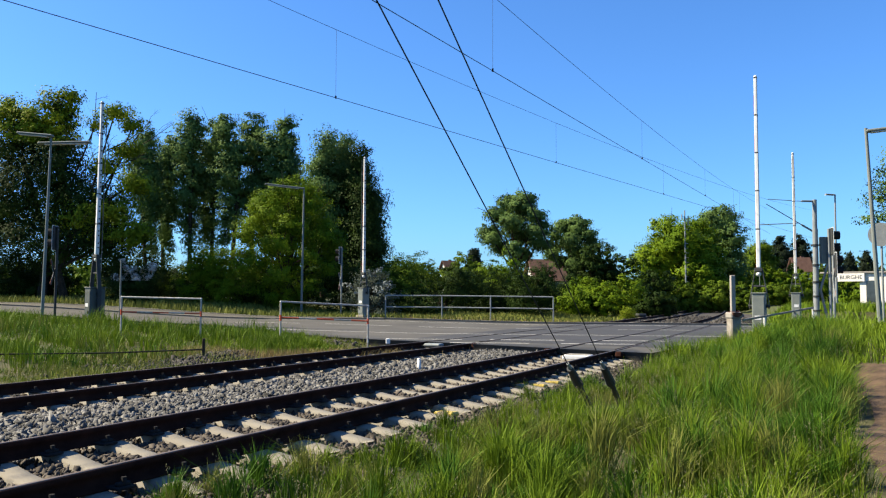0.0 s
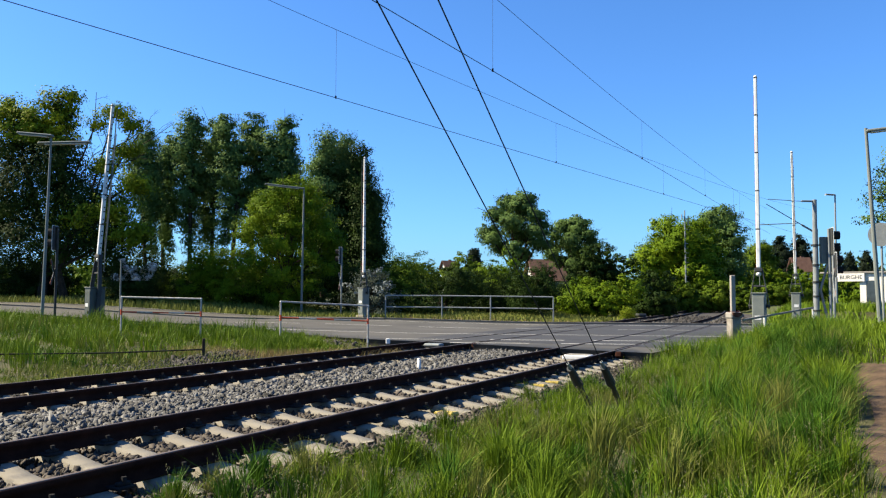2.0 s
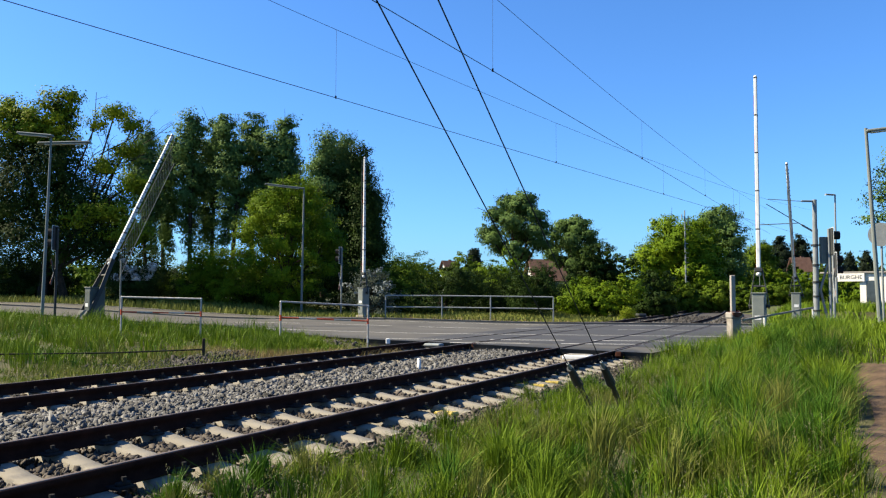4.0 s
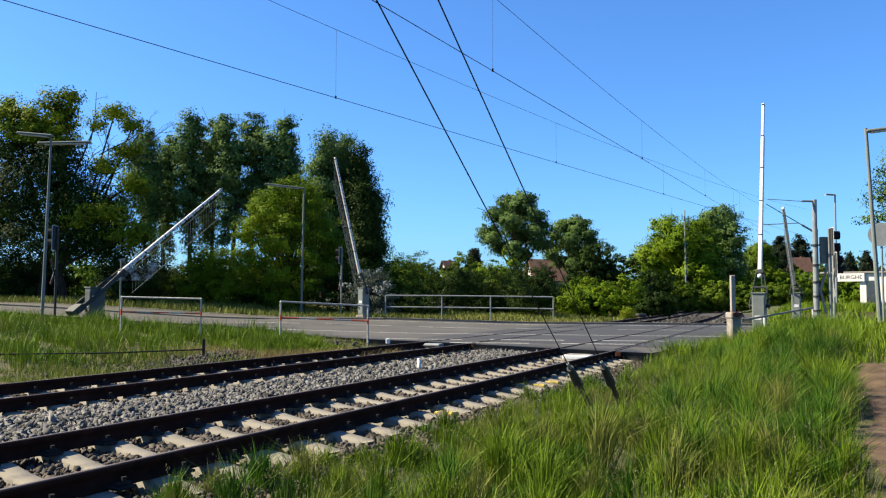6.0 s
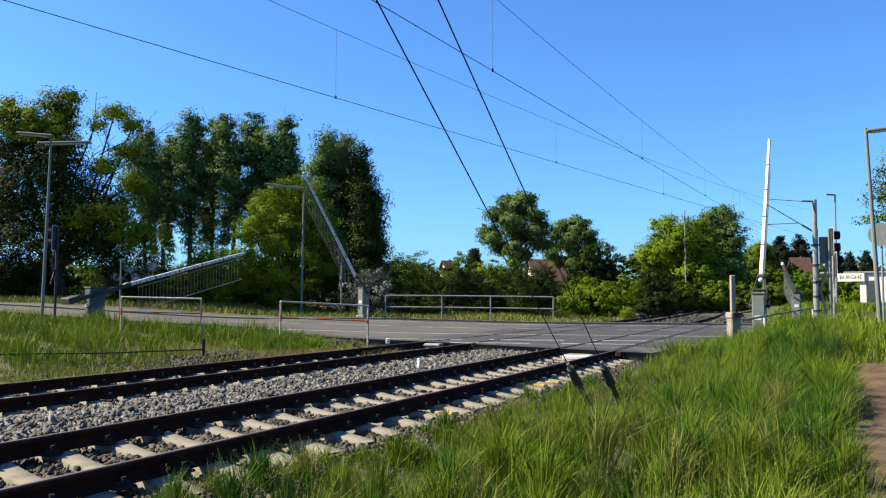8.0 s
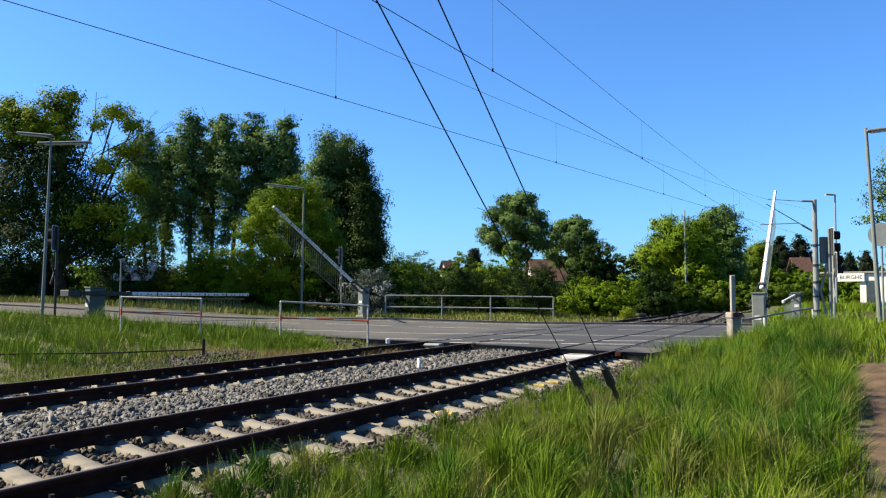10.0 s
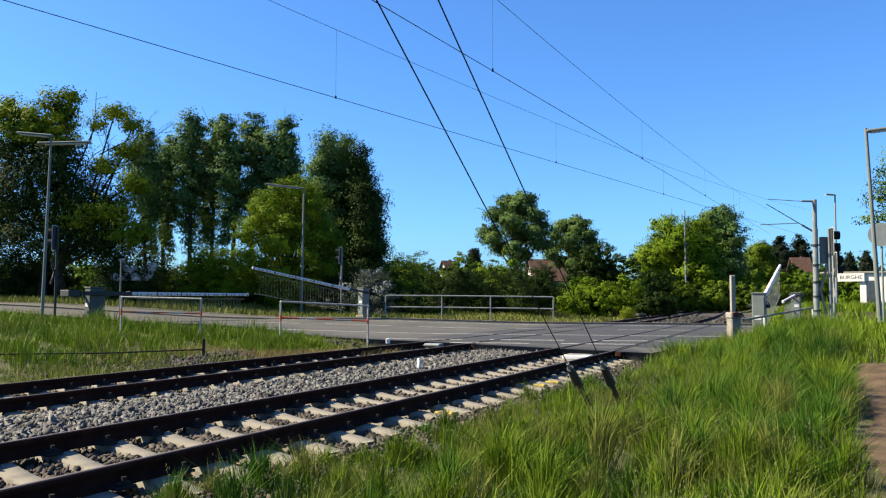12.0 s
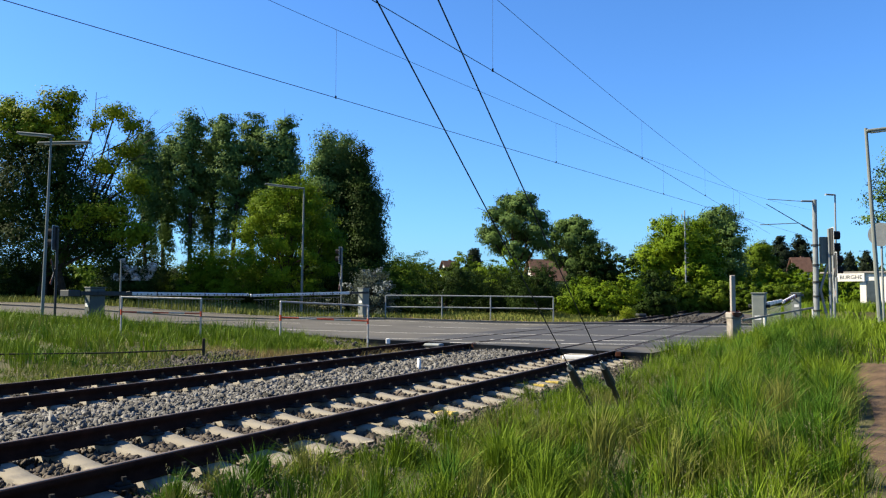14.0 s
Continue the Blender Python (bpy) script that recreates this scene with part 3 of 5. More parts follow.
def build_trees():
    rng = np.random.default_rng(11)
    # broad tree, shade in its dark leaves, sunlight in its top; thin, half-bare side
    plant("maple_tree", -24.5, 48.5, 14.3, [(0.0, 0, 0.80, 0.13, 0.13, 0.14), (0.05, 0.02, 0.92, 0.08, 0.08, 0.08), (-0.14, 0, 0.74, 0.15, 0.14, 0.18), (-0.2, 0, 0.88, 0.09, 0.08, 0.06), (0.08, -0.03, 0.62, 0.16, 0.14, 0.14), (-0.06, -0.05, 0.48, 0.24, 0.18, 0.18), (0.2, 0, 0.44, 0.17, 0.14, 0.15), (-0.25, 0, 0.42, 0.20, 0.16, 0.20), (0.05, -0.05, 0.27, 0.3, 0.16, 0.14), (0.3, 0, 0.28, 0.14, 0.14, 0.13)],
          "dark", "broad maple tree, shade painted dark below a sunlit yellow-green top", "tree", 46000, 0.21, 0.46, 0.3, 21, 2, 0.35, accent=("yellowish", 90000, 0.16), accent_from=0.72)
    plant("maple_tree", -22.5, 47.5, 13.2, [(0.21, 0, 0.93, 0.08, 0.08, 0.045), (0.30, 0, 0.87, 0.06, 0.06, 0.04), (0.12, 0, 0.88, 0.04, 0.05, 0.03), (0.28, 0, 0.75, 0.08, 0.09, 0.05), (0.17, 0, 0.67, 0.08, 0.09, 0.05), (0.31, 0, 0.58, 0.09, 0.1, 0.06), (0.22, 0, 0.46, 0.13, 0.12, 0.08), (0.05, 0, 0.42, 0.14, 0.12, 0.10), (0.3, 0, 0.34, 0.12, 0.1, 0.08)],
          "yellowish", "maple tree with sparse yellow-green top and bare branches", "tree", 10000, 0.24, 0.34, 0.26, 22, 3, 0.3, fork=0.22)
    # maple out of view on the left, added to shade the lower crowns
    plant("maple_tree", -34.5, 50.5, 15.0, [(0, 0, 0.84, 0.16, 0.16, 0.13), (-0.16, 0, 0.66, 0.2, 0.2, 0.18), (0.15, 0, 0.64, 0.18, 0.2, 0.18), (0, 0, 0.48, 0.26, 0.24, 0.18), (0.1, 0, 0.28, 0.26, 0.22, 0.16)], "dark", "unseen dark-green maple tree added to shade the row", "tree", 22000, 0.34, 0.5, 0.3, 23, 1, 0.4)
    # row of poplars, nearly closed
    for i, (px, crown, d, w) in enumerate(((262, 232, 70, 0.10), (292, 250, 74, 0.10), (335, 206, 70, 0.11), (372, 214, 73, 0.10), (405, 216, 69, 0.10), (448, 204, 71, 0.11), (492, 212, 70, 0.11), (512, 250, 73, 0.09))):
        h = 1.0 + (543 - crown) / 1405 * d
        x = (px - 784) / 1405 * d
        blobs = [(rng.uniform(-0.03, 0.03), rng.uniform(-0.03, 0.03), z, 0.98 * w * s * rng.uniform(0.8, 1.2), w * s, 0.11) for z, s in ((0.91, 0.62), (0.80, 0.92), (0.68, 1.0), (0.56, 0.92), (0.44, 0.62), (0.33, 0.3))]
        plant("poplar_tree", x, d, h, blobs, "poplar", "tall narrow poplar with dull green leaves", "tree", 7000, 0.25, 0.36, 0.20, 40 + i, 1, 0.2, "row of poplars", fork=0.6)
    for i, (px, crown, d, w) in enumerate(((572, 234, 64, 0.11), (608, 238, 66, 0.11), (638, 258, 64, 0.12), (652, 335, 63, 0.12))):
        h = 1.0 + (543 - crown) / 1405 * d
        x = (px - 784) / 1405 * d
        blobs = [(rng.uniform(-0.03, 0.03), rng.uniform(-0.03, 0.03), z, w * s * rng.uniform(0.8, 1.2), w * s, 0.11) for z, s in ((0.89, 0.55), (0.76, 0.9), (0.62, 1.1), (0.48, 1.2), (0.34, 1.1), (0.2, 1.0))]
        plant("poplar_tree", x, d, h, blobs, "poplar" if i < 2 else "dark", "tall dark-green poplar beside the road", "tree", 15000, 0.22, 0.42, 0.22, 60 + i, 1, 0.3, "dark poplars", fork=0.6)
    # bright tree before them
    plant("lime_tree", -9.7, 50, 9.3, lobes(7, 30, 0.47, 0.285, 0.41, 0.095, 0.72),
          "bright", "full bright-green lime tree branching to the ground", "tree", 34000, 0.20, 0.26, 0.2, 70, 1, 0.55, fork=0.25)
    # middle distance
    dome = lobes(8, 17, 0.68, 0.215, 0.235, 0.078, 0.5)
    plant("ash_tree", 7.9, 86, 13.2, dome, "poplar", "rounded grey-green ash tree", "tree", 15000, 0.28, 0.34, 0.25, 71, 2, 0.45)
    plant("ash_tree", 14.9, 91, 11.0, dome, "poplar", "smaller rounded grey-green ash tree beyond the bushes", "tree", 12000, 0.28, 0.34, 0.22, 72, 2, 0.45)
    plant("maple_tree", 31.2, 105, 12.8, round_blobs(rng, 10, 0.44, 0.2, 0.86, 0.22), "bright", "broad bright-green tree beside the railway", "tree", 24000, 0.36, 0.46, 0.25, 73, 1, 0.6, fork=0.2)
    plant("willow_tree", 40.0, 114, 14.9, round_blobs(rng, 8, 0.24, 0.3, 0.9, 0.16), "poplar", "grey-green willow behind the maple", "tree", 12000, 0.36, 0.5, 0.22, 74, 1, 0.4)
    plant("maple_tree", 23.6, 36, 9.4, [(-0.33, 0, 0.74, 0.07, 0.1, 0.08), (-0.37, 0, 0.63, 0.06, 0.1, 0.07), (-0.41, 0, 0.53, 0.06, 0.1, 0.035), (-0.28, 0, 0.84, 0.07, 0.1, 0.06), (-0.16, 0, 0.74, 0.12, 0.1, 0.12), (-0.24, 0, 0.55, 0.09, 0.1, 0.08), (-0.08, 0.02, 0.60, 0.12, 0.1, 0.12), (0.1, 0, 0.7, 0.2, 0.2, 0.2)], "poplar", "tree with thin overhanging grey-green branches", "tree", 7500, 0.20, 0.26, 0.16, 75, 2, 0.3)
    plant("maple_tree", 51.9, 130, 11.0, round_blobs(rng, 8, 0.26, 0.25, 0.86, 0.16), "mid", "dark-green tree beyond the railway", "tree", 11000, 0.36, 0.46, 0.25, 76, 1, 0.5, fork=0.3)
    # bushes; the dark ones carry the undergrowth's shade in their leaf colour
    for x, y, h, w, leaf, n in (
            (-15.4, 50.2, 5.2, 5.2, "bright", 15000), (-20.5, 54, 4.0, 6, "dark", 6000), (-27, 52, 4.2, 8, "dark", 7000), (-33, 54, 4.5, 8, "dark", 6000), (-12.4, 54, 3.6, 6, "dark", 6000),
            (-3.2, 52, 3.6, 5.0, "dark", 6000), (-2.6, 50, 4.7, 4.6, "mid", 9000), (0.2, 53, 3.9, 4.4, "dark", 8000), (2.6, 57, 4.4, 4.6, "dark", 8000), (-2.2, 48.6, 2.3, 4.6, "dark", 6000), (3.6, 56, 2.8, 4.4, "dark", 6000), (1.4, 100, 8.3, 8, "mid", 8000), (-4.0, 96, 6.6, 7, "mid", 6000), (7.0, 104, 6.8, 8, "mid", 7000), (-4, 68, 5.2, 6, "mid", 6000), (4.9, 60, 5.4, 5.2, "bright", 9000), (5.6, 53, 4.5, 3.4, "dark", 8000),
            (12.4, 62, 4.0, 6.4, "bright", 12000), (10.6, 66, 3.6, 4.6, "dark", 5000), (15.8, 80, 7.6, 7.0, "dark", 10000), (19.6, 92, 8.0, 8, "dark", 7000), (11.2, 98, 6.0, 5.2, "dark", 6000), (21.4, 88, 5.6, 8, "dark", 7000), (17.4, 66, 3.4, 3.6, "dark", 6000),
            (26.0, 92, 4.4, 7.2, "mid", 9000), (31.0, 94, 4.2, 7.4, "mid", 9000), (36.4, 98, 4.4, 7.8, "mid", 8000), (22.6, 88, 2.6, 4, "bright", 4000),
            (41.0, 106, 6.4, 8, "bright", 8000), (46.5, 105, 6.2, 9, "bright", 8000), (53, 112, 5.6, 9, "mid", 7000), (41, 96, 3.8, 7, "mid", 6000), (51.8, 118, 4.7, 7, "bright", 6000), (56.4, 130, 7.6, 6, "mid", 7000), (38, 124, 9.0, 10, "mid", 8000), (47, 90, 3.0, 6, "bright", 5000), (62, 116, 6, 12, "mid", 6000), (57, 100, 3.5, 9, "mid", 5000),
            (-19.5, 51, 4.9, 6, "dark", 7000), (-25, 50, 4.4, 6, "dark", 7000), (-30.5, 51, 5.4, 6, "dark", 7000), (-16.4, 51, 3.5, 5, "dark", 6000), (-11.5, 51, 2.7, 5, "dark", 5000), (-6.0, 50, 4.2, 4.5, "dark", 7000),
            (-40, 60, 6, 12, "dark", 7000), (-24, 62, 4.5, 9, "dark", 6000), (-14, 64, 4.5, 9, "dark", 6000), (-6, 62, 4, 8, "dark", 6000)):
        lab = {"bright": "full bright-green bush in the sun", "mid": "dense mid-green bush at the edge of the grass", "dark": "dense undergrowth bush, shade put into its dark-green leaves"}[leaf]
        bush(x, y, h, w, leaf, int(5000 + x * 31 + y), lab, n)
    bush(-18.6, 47, 4.15, 3.6, "dark", 301, "lilac shrub with pale pink-white blossom", 5000, 0.15, "lilac_shrub", ("blossom", 5200, 0.13))
    bush(-4.0, 45.2, 3.2, 3.0, "grey", 302, "shrub covered in pale grey-white blossom", 4500, 0.14, "flowering_shrub", ("paleblossom", 2600, 0.11))
    bush(12.9, 56, 1.35, 1.1, "yellowish", 303, "small yellow-green shrub by the track", 1500, 0.10)
    # distant dark conifers and wood
    for i, (x, y, h, w) in enumerate(((65, 153, 13.4, 0.30), (69.8, 155, 13.9, 0.30), (61.5, 152, 10.6, 0.28), (74, 150, 11.2, 0.22), (82, 160, 10.4, 0.2), (86.5, 162, 11.0, 0.2), (4.6, 118, 8.6, 0.16))):
        blobs = [(0, 0, z, w * s, w * s, 0.10) for z, s in ((0.94, 0.2), (0.84, 0.42), (0.72, 0.62), (0.58, 0.8), (0.44, 0.95), (0.30, 1.0), (0.18, 0.95))]
        plant("spruce_tree", x, y, h, blobs, "purple" if i == 2 else "conifer", "dark distant spruce with a pointed top", "tree", 11000, 0.42, 0.40, 0.2, 500 + i, 0, 0.2, fork=0.8)
    pts = []
    for i in range(150):
        a = rng.uniform(-0.75, 0.75)
        d = rng.uniform(180, 330)
        h = rng.uniform(4.5, 9)
        c = np.array([math.sin(a) * d, math.cos(a) * d, float(ground_z(math.sin(a) * d, math.cos(a) * d)) + h * 0.45])
        pts.append(c + rng.normal(size=(420, 3)) * np.array([h * 0.5, h * 0.5, h * 0.27]))
    v, f = leaf_cloud(np.concatenate(pts), 1.3, rng, None, True)
    tagged(new("distant_wood", mesh_of("distant_wood", v, f, LEAF["mid"])), "distant green woods along the horizon", "woods", kind="stuff")


def blade_mesh(name, foot, up, lean, w, material, label):
    """Tapered bent blades of grass from their feet, heights, leans and half widths."""
    n = len(foot)
    mid = foot + up * 0.58 + lean * 0.30
    tip = foot + up * 0.92 + lean * 1.1
    v = np.stack([foot - w, foot + w, mid + w * 0.85, mid - w * 0.85, tip], 1).reshape(-1, 3)
    i = np.arange(n)[:, None] * 5
    f = np.concatenate([i + np.array([[0, 1, 2]]), i + np.array([[0, 2, 3]]), i + np.array([[3, 2, 4]])])
    return tagged(new(name, mesh_of(name, v, f, material)), label, "grass", kind="stuff")


def flat(rng, n, r):
    a = rng.uniform(0, 6.283, n)
    return np.stack([np.cos(a), np.sin(a), np.zeros(n)], -1) * np.reshape(r, (-1, 1))


def blades(name, x, y, hgt, wid, material, seed, label, bend=0.35):
    """Single blades; the foot of each is at x, y."""
    rng = np.random.default_rng(seed)
    r = on_road(x, y)
    x, y, hgt, wid = x[~r], y[~r], hgt[~r], wid[~r]
    n = len(x)
    foot = np.stack([x, y, ground_z(x, y) - 0.02], -1)
    up = np.array([0, 0, 1.0]) * hgt[:, None]
    return blade_mesh(name, foot, up, flat(rng, n, hgt * rng.uniform(0.1, 1.0, n) * bend), flat(rng, n, wid * 0.5), material, label)


def patch(x, y, s, seed):
    return np.sin(x * s + seed) * np.cos(y * s * 1.3 + seed * 2) + 0.6 * np.sin((x + y) * s * 2.1 + seed)


def tufts(name, cx, cy, per, hgt, wid, spread, material, seed, label, droop=0.30):
    """Tufts of blades that lean out from their middle."""
    rng = np.random.default_rng(seed)
    r = on_road(cx, cy)
    cx, cy, hgt = cx[~r], cy[~r], hgt[~r]
    n = len(cx)
    wind = rng.uniform(0, 6.283, n)[:, None]
    a = rng.uniform(0, 6.283, (n, per))
    q = np.abs(rng.normal(0, 1, (n, per))) * spread
    x, y = cx[:, None] + np.cos(a) * q, cy[:, None] + np.sin(a) * q
    hh = hgt[:, None] * rng.uniform(0.5, 1.15, (n, per))
    lx = (np.cos(a) * q / spread * droop + 0.2 * np.cos(wind)) * hh
    ly = (np.sin(a) * q / spread * droop + 0.2 * np.sin(wind)) * hh
    x, y, hh, lx, ly = (k.ravel() for k in (x, y, hh, lx, ly))
    m = len(x)
    foot = np.stack([x, y, ground_z(x, y) - 0.02], -1)
    up = np.stack([np.zeros(m), np.zeros(m), hh], -1)
    return blade_mesh(name, foot, up, np.stack([lx, ly, np.zeros(m)], -1), flat(rng, m, rng.uniform(0.6, 1.3, m) * wid * 0.5), material, label)


def seed_stalks(name, x, y, hgt, seed, label):
    """Thin flowering stems, each with a loose pale head of small spikelets."""
    rng = np.random.default_rng(seed)
    n = len(x)
    foot = np.stack([x, y, ground_z(x, y)], -1)
    up = np.array([0, 0, 1.0]) * hgt[:, None]
    lean = flat(rng, n, hgt * rng.uniform(0.05, 0.35, n))
    w = flat(rng, n, np.full(n, 0.0013))
    k = 9
    t = rng.uniform(0.80, 1.0, (n, k, 1))
    c = foot[:, None] + up[:, None] * (0.92 * t) + lean[:, None] * (1.1 * t ** 1.6) + rng.normal(size=(n, k, 3)) * np.array([0.007, 0.007, 0.004])
    c = c.reshape(-1, 3)
    sp = flat(rng, n * k, np.full(n * k, 0.0028))
    ends = np.array([0, 0, 0.011]) + rng.normal(size=(n * k, 3)) * 0.003
    v1 = np.stack([foot - w, foot + w, foot + up * 0.92 + lean * 1.1], 1).reshape(-1, 3)
    v2 = np.stack([c - sp, c + sp, c + ends], 1).reshape(-1, 3)
    v = np.concatenate([v1, v2])
    return tagged(new(name, mesh_of(name, v, np.arange(len(v)).reshape(-1, 3), "seedhead")), label, "grass", kind="stuff")


def build_verge(rng):
    """Rank grass between track and path, grown in tussocks of uneven height that lean their own ways."""
    n = 700
    u, v = rng.uniform(-7.5, 9, n), rng.uniform(-4.78, -0.45, n)
    x, y = on_track(u, v)
    edge = -0.62 - 0.5 * smooth(u, 0.5, 3.5) + 0.22 * patch(x, y, 1.3, 4.0)
    keep = (v < edge) & (patch(x, y, 2.6, 5.0) > -1.05) & (np.hypot(x - 1.95, y - 10.2) > 0.55)
    u, v, x, y = u[keep], v[keep], x[keep], y[keep]
    n = len(u)
    rank = smooth(-v, 2.4, 3.9) * smooth(u, -3.0, 1.0)         # ranker, bluer grass towards the path
    h = (0.205 + 0.12 * smooth(-v, 0.8, 2.2) + 0.20 * rank) * rng.lognormal(0, 0.36, n)
    h = np.clip(h, 0.12, 0.72)
    dry = smooth(v, -2.6, -1.2) * smooth(u, 0.5, -3.5)          # yellower towards the ballast
    pick = rng.uniform(0, 1, n)
    kind = np.where(pick < 0.10 + 0.5 * rank, 1, np.where(pick > 0.86 - 0.45 * dry, 2, 0))
    radius = rng.uniform(0.07, 0.19, n)
    way = rng.uniform(0, 6.283, n)
    per = 290
    for k, (m, label) in enumerate((("grass", "long green grass on the verge beside the track"), ("grassdark", "rank blue-green tussocks beside the path"), ("grasspale", "pale yellow-green grass on the verge"))):
        s = np.flatnonzero(kind == k)
        a = rng.uniform(0, 6.283, (len(s), per))
        q = np.abs(rng.normal(0, 1, (len(s), per)))
        r = radius[s][:, None] * q
        bx, by = x[s][:, None] + np.cos(a) * r, y[s][:, None] + np.sin(a) * r
        hh = h[s][:, None] * np.exp(-0.22 * q * q) * rng.uniform(0.45, 1.2, (len(s), per))
        lx = (np.cos(a) * q * 0.15 + 0.12 * np.cos(way[s])[:, None]) * hh
        ly = (np.sin(a) * q * 0.15 + 0.12 * np.sin(way[s])[:, None]) * hh
        bx, by, hh, lx, ly = (g.ravel() for g in (bx, by, hh, lx, ly))
        g = len(bx)
        foot = np.stack([bx, by, ground_z(bx, by) - 0.02], -1)
        ok = to_track(bx, by)[1] < -0.32
        wid = rng.uniform(0.0023, 0.0048, g) * (1.25 if k == 1 else 1.0)
        lean = np.stack([lx, ly, np.zeros(g)], -1) + flat(rng, g, hh * rng.uniform(0, 1, g) ** 2.5 * 0.75)
        blade_mesh("grass_verge", foot[ok], np.array([0, 0, 1.0]) * hh[ok][:, None], lean[ok], flat(rng, g, wid)[ok], m, label)
    # a low thin sward closes the gaps between the tussocks
    g = 30000
    su, sv = rng.uniform(-7.5, 9, g), rng.uniform(-4.8, -0.9, g)
    sx, sy = on_track(su, sv)
    blades("grass_verge", sx, sy, rng.uniform(0.05, 0.15, g), rng.uniform(0.004, 0.008, g), "grassdark", 132, "low grass between the tussocks", 0.6)
    # flowering stems and withered straw
    g = 2400
    su, sv = rng.uniform(-6.5, 8, g), rng.uniform(-4.9, -1.2, g)
    sx, sy = on_track(su, sv)
    ok = patch(sx, sy, 0.9, 1.0) > -0.2
    seed_stalks("flowering_grass", sx[ok], sy[ok], rng.uniform(0.32, 0.6, ok.sum()), 135, "thin flowering grass stems with pale seed heads")
    g = 2600
    su, sv = rng.uniform(-6.5, 9, g), rng.uniform(-4.9, -1.0, g)
    sx, sy = on_track(su, sv)
    ok = patch(sx, sy, 0.9, 1.0) > 0.1
    blades("dry_grass", sx[ok], sy[ok], rng.uniform(0.12, 0.36, ok.sum()), rng.uniform(0.003, 0.006, ok.sum()), "straw", 35, "dry yellow grass stalks in the verge", 0.5)


def build_grass():
    rng = np.random.default_rng(3)
    def lay(n, u0, u1, v0, v1):
        u, v = rng.uniform(u0, u1, n), rng.uniform(v0, v1, n)
        x, y = on_track(u, v)
        return u, v, x, y
    def tall(x, y, base, var):
        return np.clip(base * (1 + 0.35 * patch(x, y, 1.1, 2.0)), 0.05, 2) * rng.uniform(0.5, 1.25, len(x)) * var
    build_verge(rng)
    u, v, x, y = lay(4200, 8, 24, -5.0, -1.0)
    h = tall(x, y, 0.44, 1)
    kind = patch(x, y, 0.6, 1.1) + rng.normal(0, 0.5, len(x))
    for k, (sel, m) in enumerate(((kind < 0.95, "grass"), (kind >= 0.95, "grassdark"))):
        tufts("grass_verge", x[sel], y[sel], 18, h[sel], 0.012, 0.10, m, 141 + k, ("long green grass on the bank by the crossing", "dark green tufts on the bank")[k])
    u, v, x, y = lay(3000, 24, 62, -16, -2.4)
    tufts("grass_bank", x, y, 10, tall(x, y, 0.5, 1), 0.035, 0.16, "grass", 33, "tall grass on the bank towards the platform")
    u, v, x, y = lay(2000, -16, -7, -4.6, -1.0)
    tufts("grass_verge", x, y, 9, tall(x, y, 0.26, 1), 0.016, 0.10, "grass", 54, "long green grass around the standpoint")
    u, v, x, y = lay(2600, -16, 26, -12, -6.4)
    tufts("grass_bank", x, y, 14, tall(x, y, 0.42, 1), 0.016, 0.10, "grass", 34, "tall grass beyond the trodden path")
    # meadow across the tracks
    u, v, x, y = lay(9000, -12, 13, 7.3, 25)
    keep = rng.uniform(0, 1, len(u)) < smooth(v, 7.0, 8.6)
    x, y, v = x[keep], y[keep], v[keep]
    h = tall(x, y, 0.36, 1) * (0.3 + 0.7 * smooth(v, 8.6, 10.5)) * (1 + 0.35 * patch(x, y, 2.3, 0.7))
    kind = patch(x, y, 0.5, 2.2) + rng.normal(0, 0.6, len(x))
    for k, (sel, m) in enumerate(((kind < 0.7, "grass"), ((kind >= 0.7) & (kind < 1.4), "grassdark"), (kind >= 1.4, "grasspale"))):
        tufts("meadow_grass", x[sel], y[sel], 12, np.clip(h[sel], 0.06, 0.7), 0.015, 0.10, m, 36 + 200 * k, ("bright green meadow grass across the tracks", "darker green tufts in the meadow", "pale ripening grass in the meadow")[k])
    u, v, x, y = lay(11000, -12, 12, 7.1, 10.0)
    blades("dry_grass", x, y, tall(x, y, 0.2, 1), rng.uniform(0.008, 0.016, len(x)), "grasspale", 37, "short pale grass along the ballast edge", 0.5)
    x, y = rng.normal(-4.1, 0.95, 9000), rng.normal(21.0, 0.5, 9000)
    lump = np.exp(-((x + 4.1) / 1.5) ** 2) * (0.75 + 0.25 * np.sin(x * 6.0) * np.cos(y * 5.0))
    blades("grass_tuft", x, y, rng.uniform(0.4, 0.85, 9000) * lump, rng.uniform(0.01, 0.018, 9000), "grass", 38, "dense tuft of tall grass beside the railing", 0.6)
    x, y = rng.normal(-3.7, 1.3, 8000), rng.normal(20.0, 0.45, 8000)
    blades("dry_grass", x, y, rng.uniform(0.1, 0.34, 8000), rng.uniform(0.008, 0.016, 8000), "straw", 56, "withered brown grass below the tuft", 0.6)
    u, v, x, y = lay(3000, 7, 34, -14, -4.7)
    tufts("grass_bank", x, y, 13, tall(x, y, 0.45, 1), 0.018, 0.12, "grass", 51, "tall grass over the end of the path")
    u, v, x, y = lay(3600, -22, 9, 16.5, 25)
    tufts("meadow_grass", x, y, 11, tall(x, y, 0.46, 1) * smooth(v, 15.5, 20), 0.022, 0.12, "grass", 55, "knee-high meadow grass before the road")
    u, v, x, y = lay(3600, -22, 12, 22, 36)
    tufts("meadow_grass", x, y, 9, tall(x, y, 0.24, 1) + 0.42 * smooth(x, -15.5, -19), 0.024, 0.14, "grass", 53, "shorter meadow grass along the road")
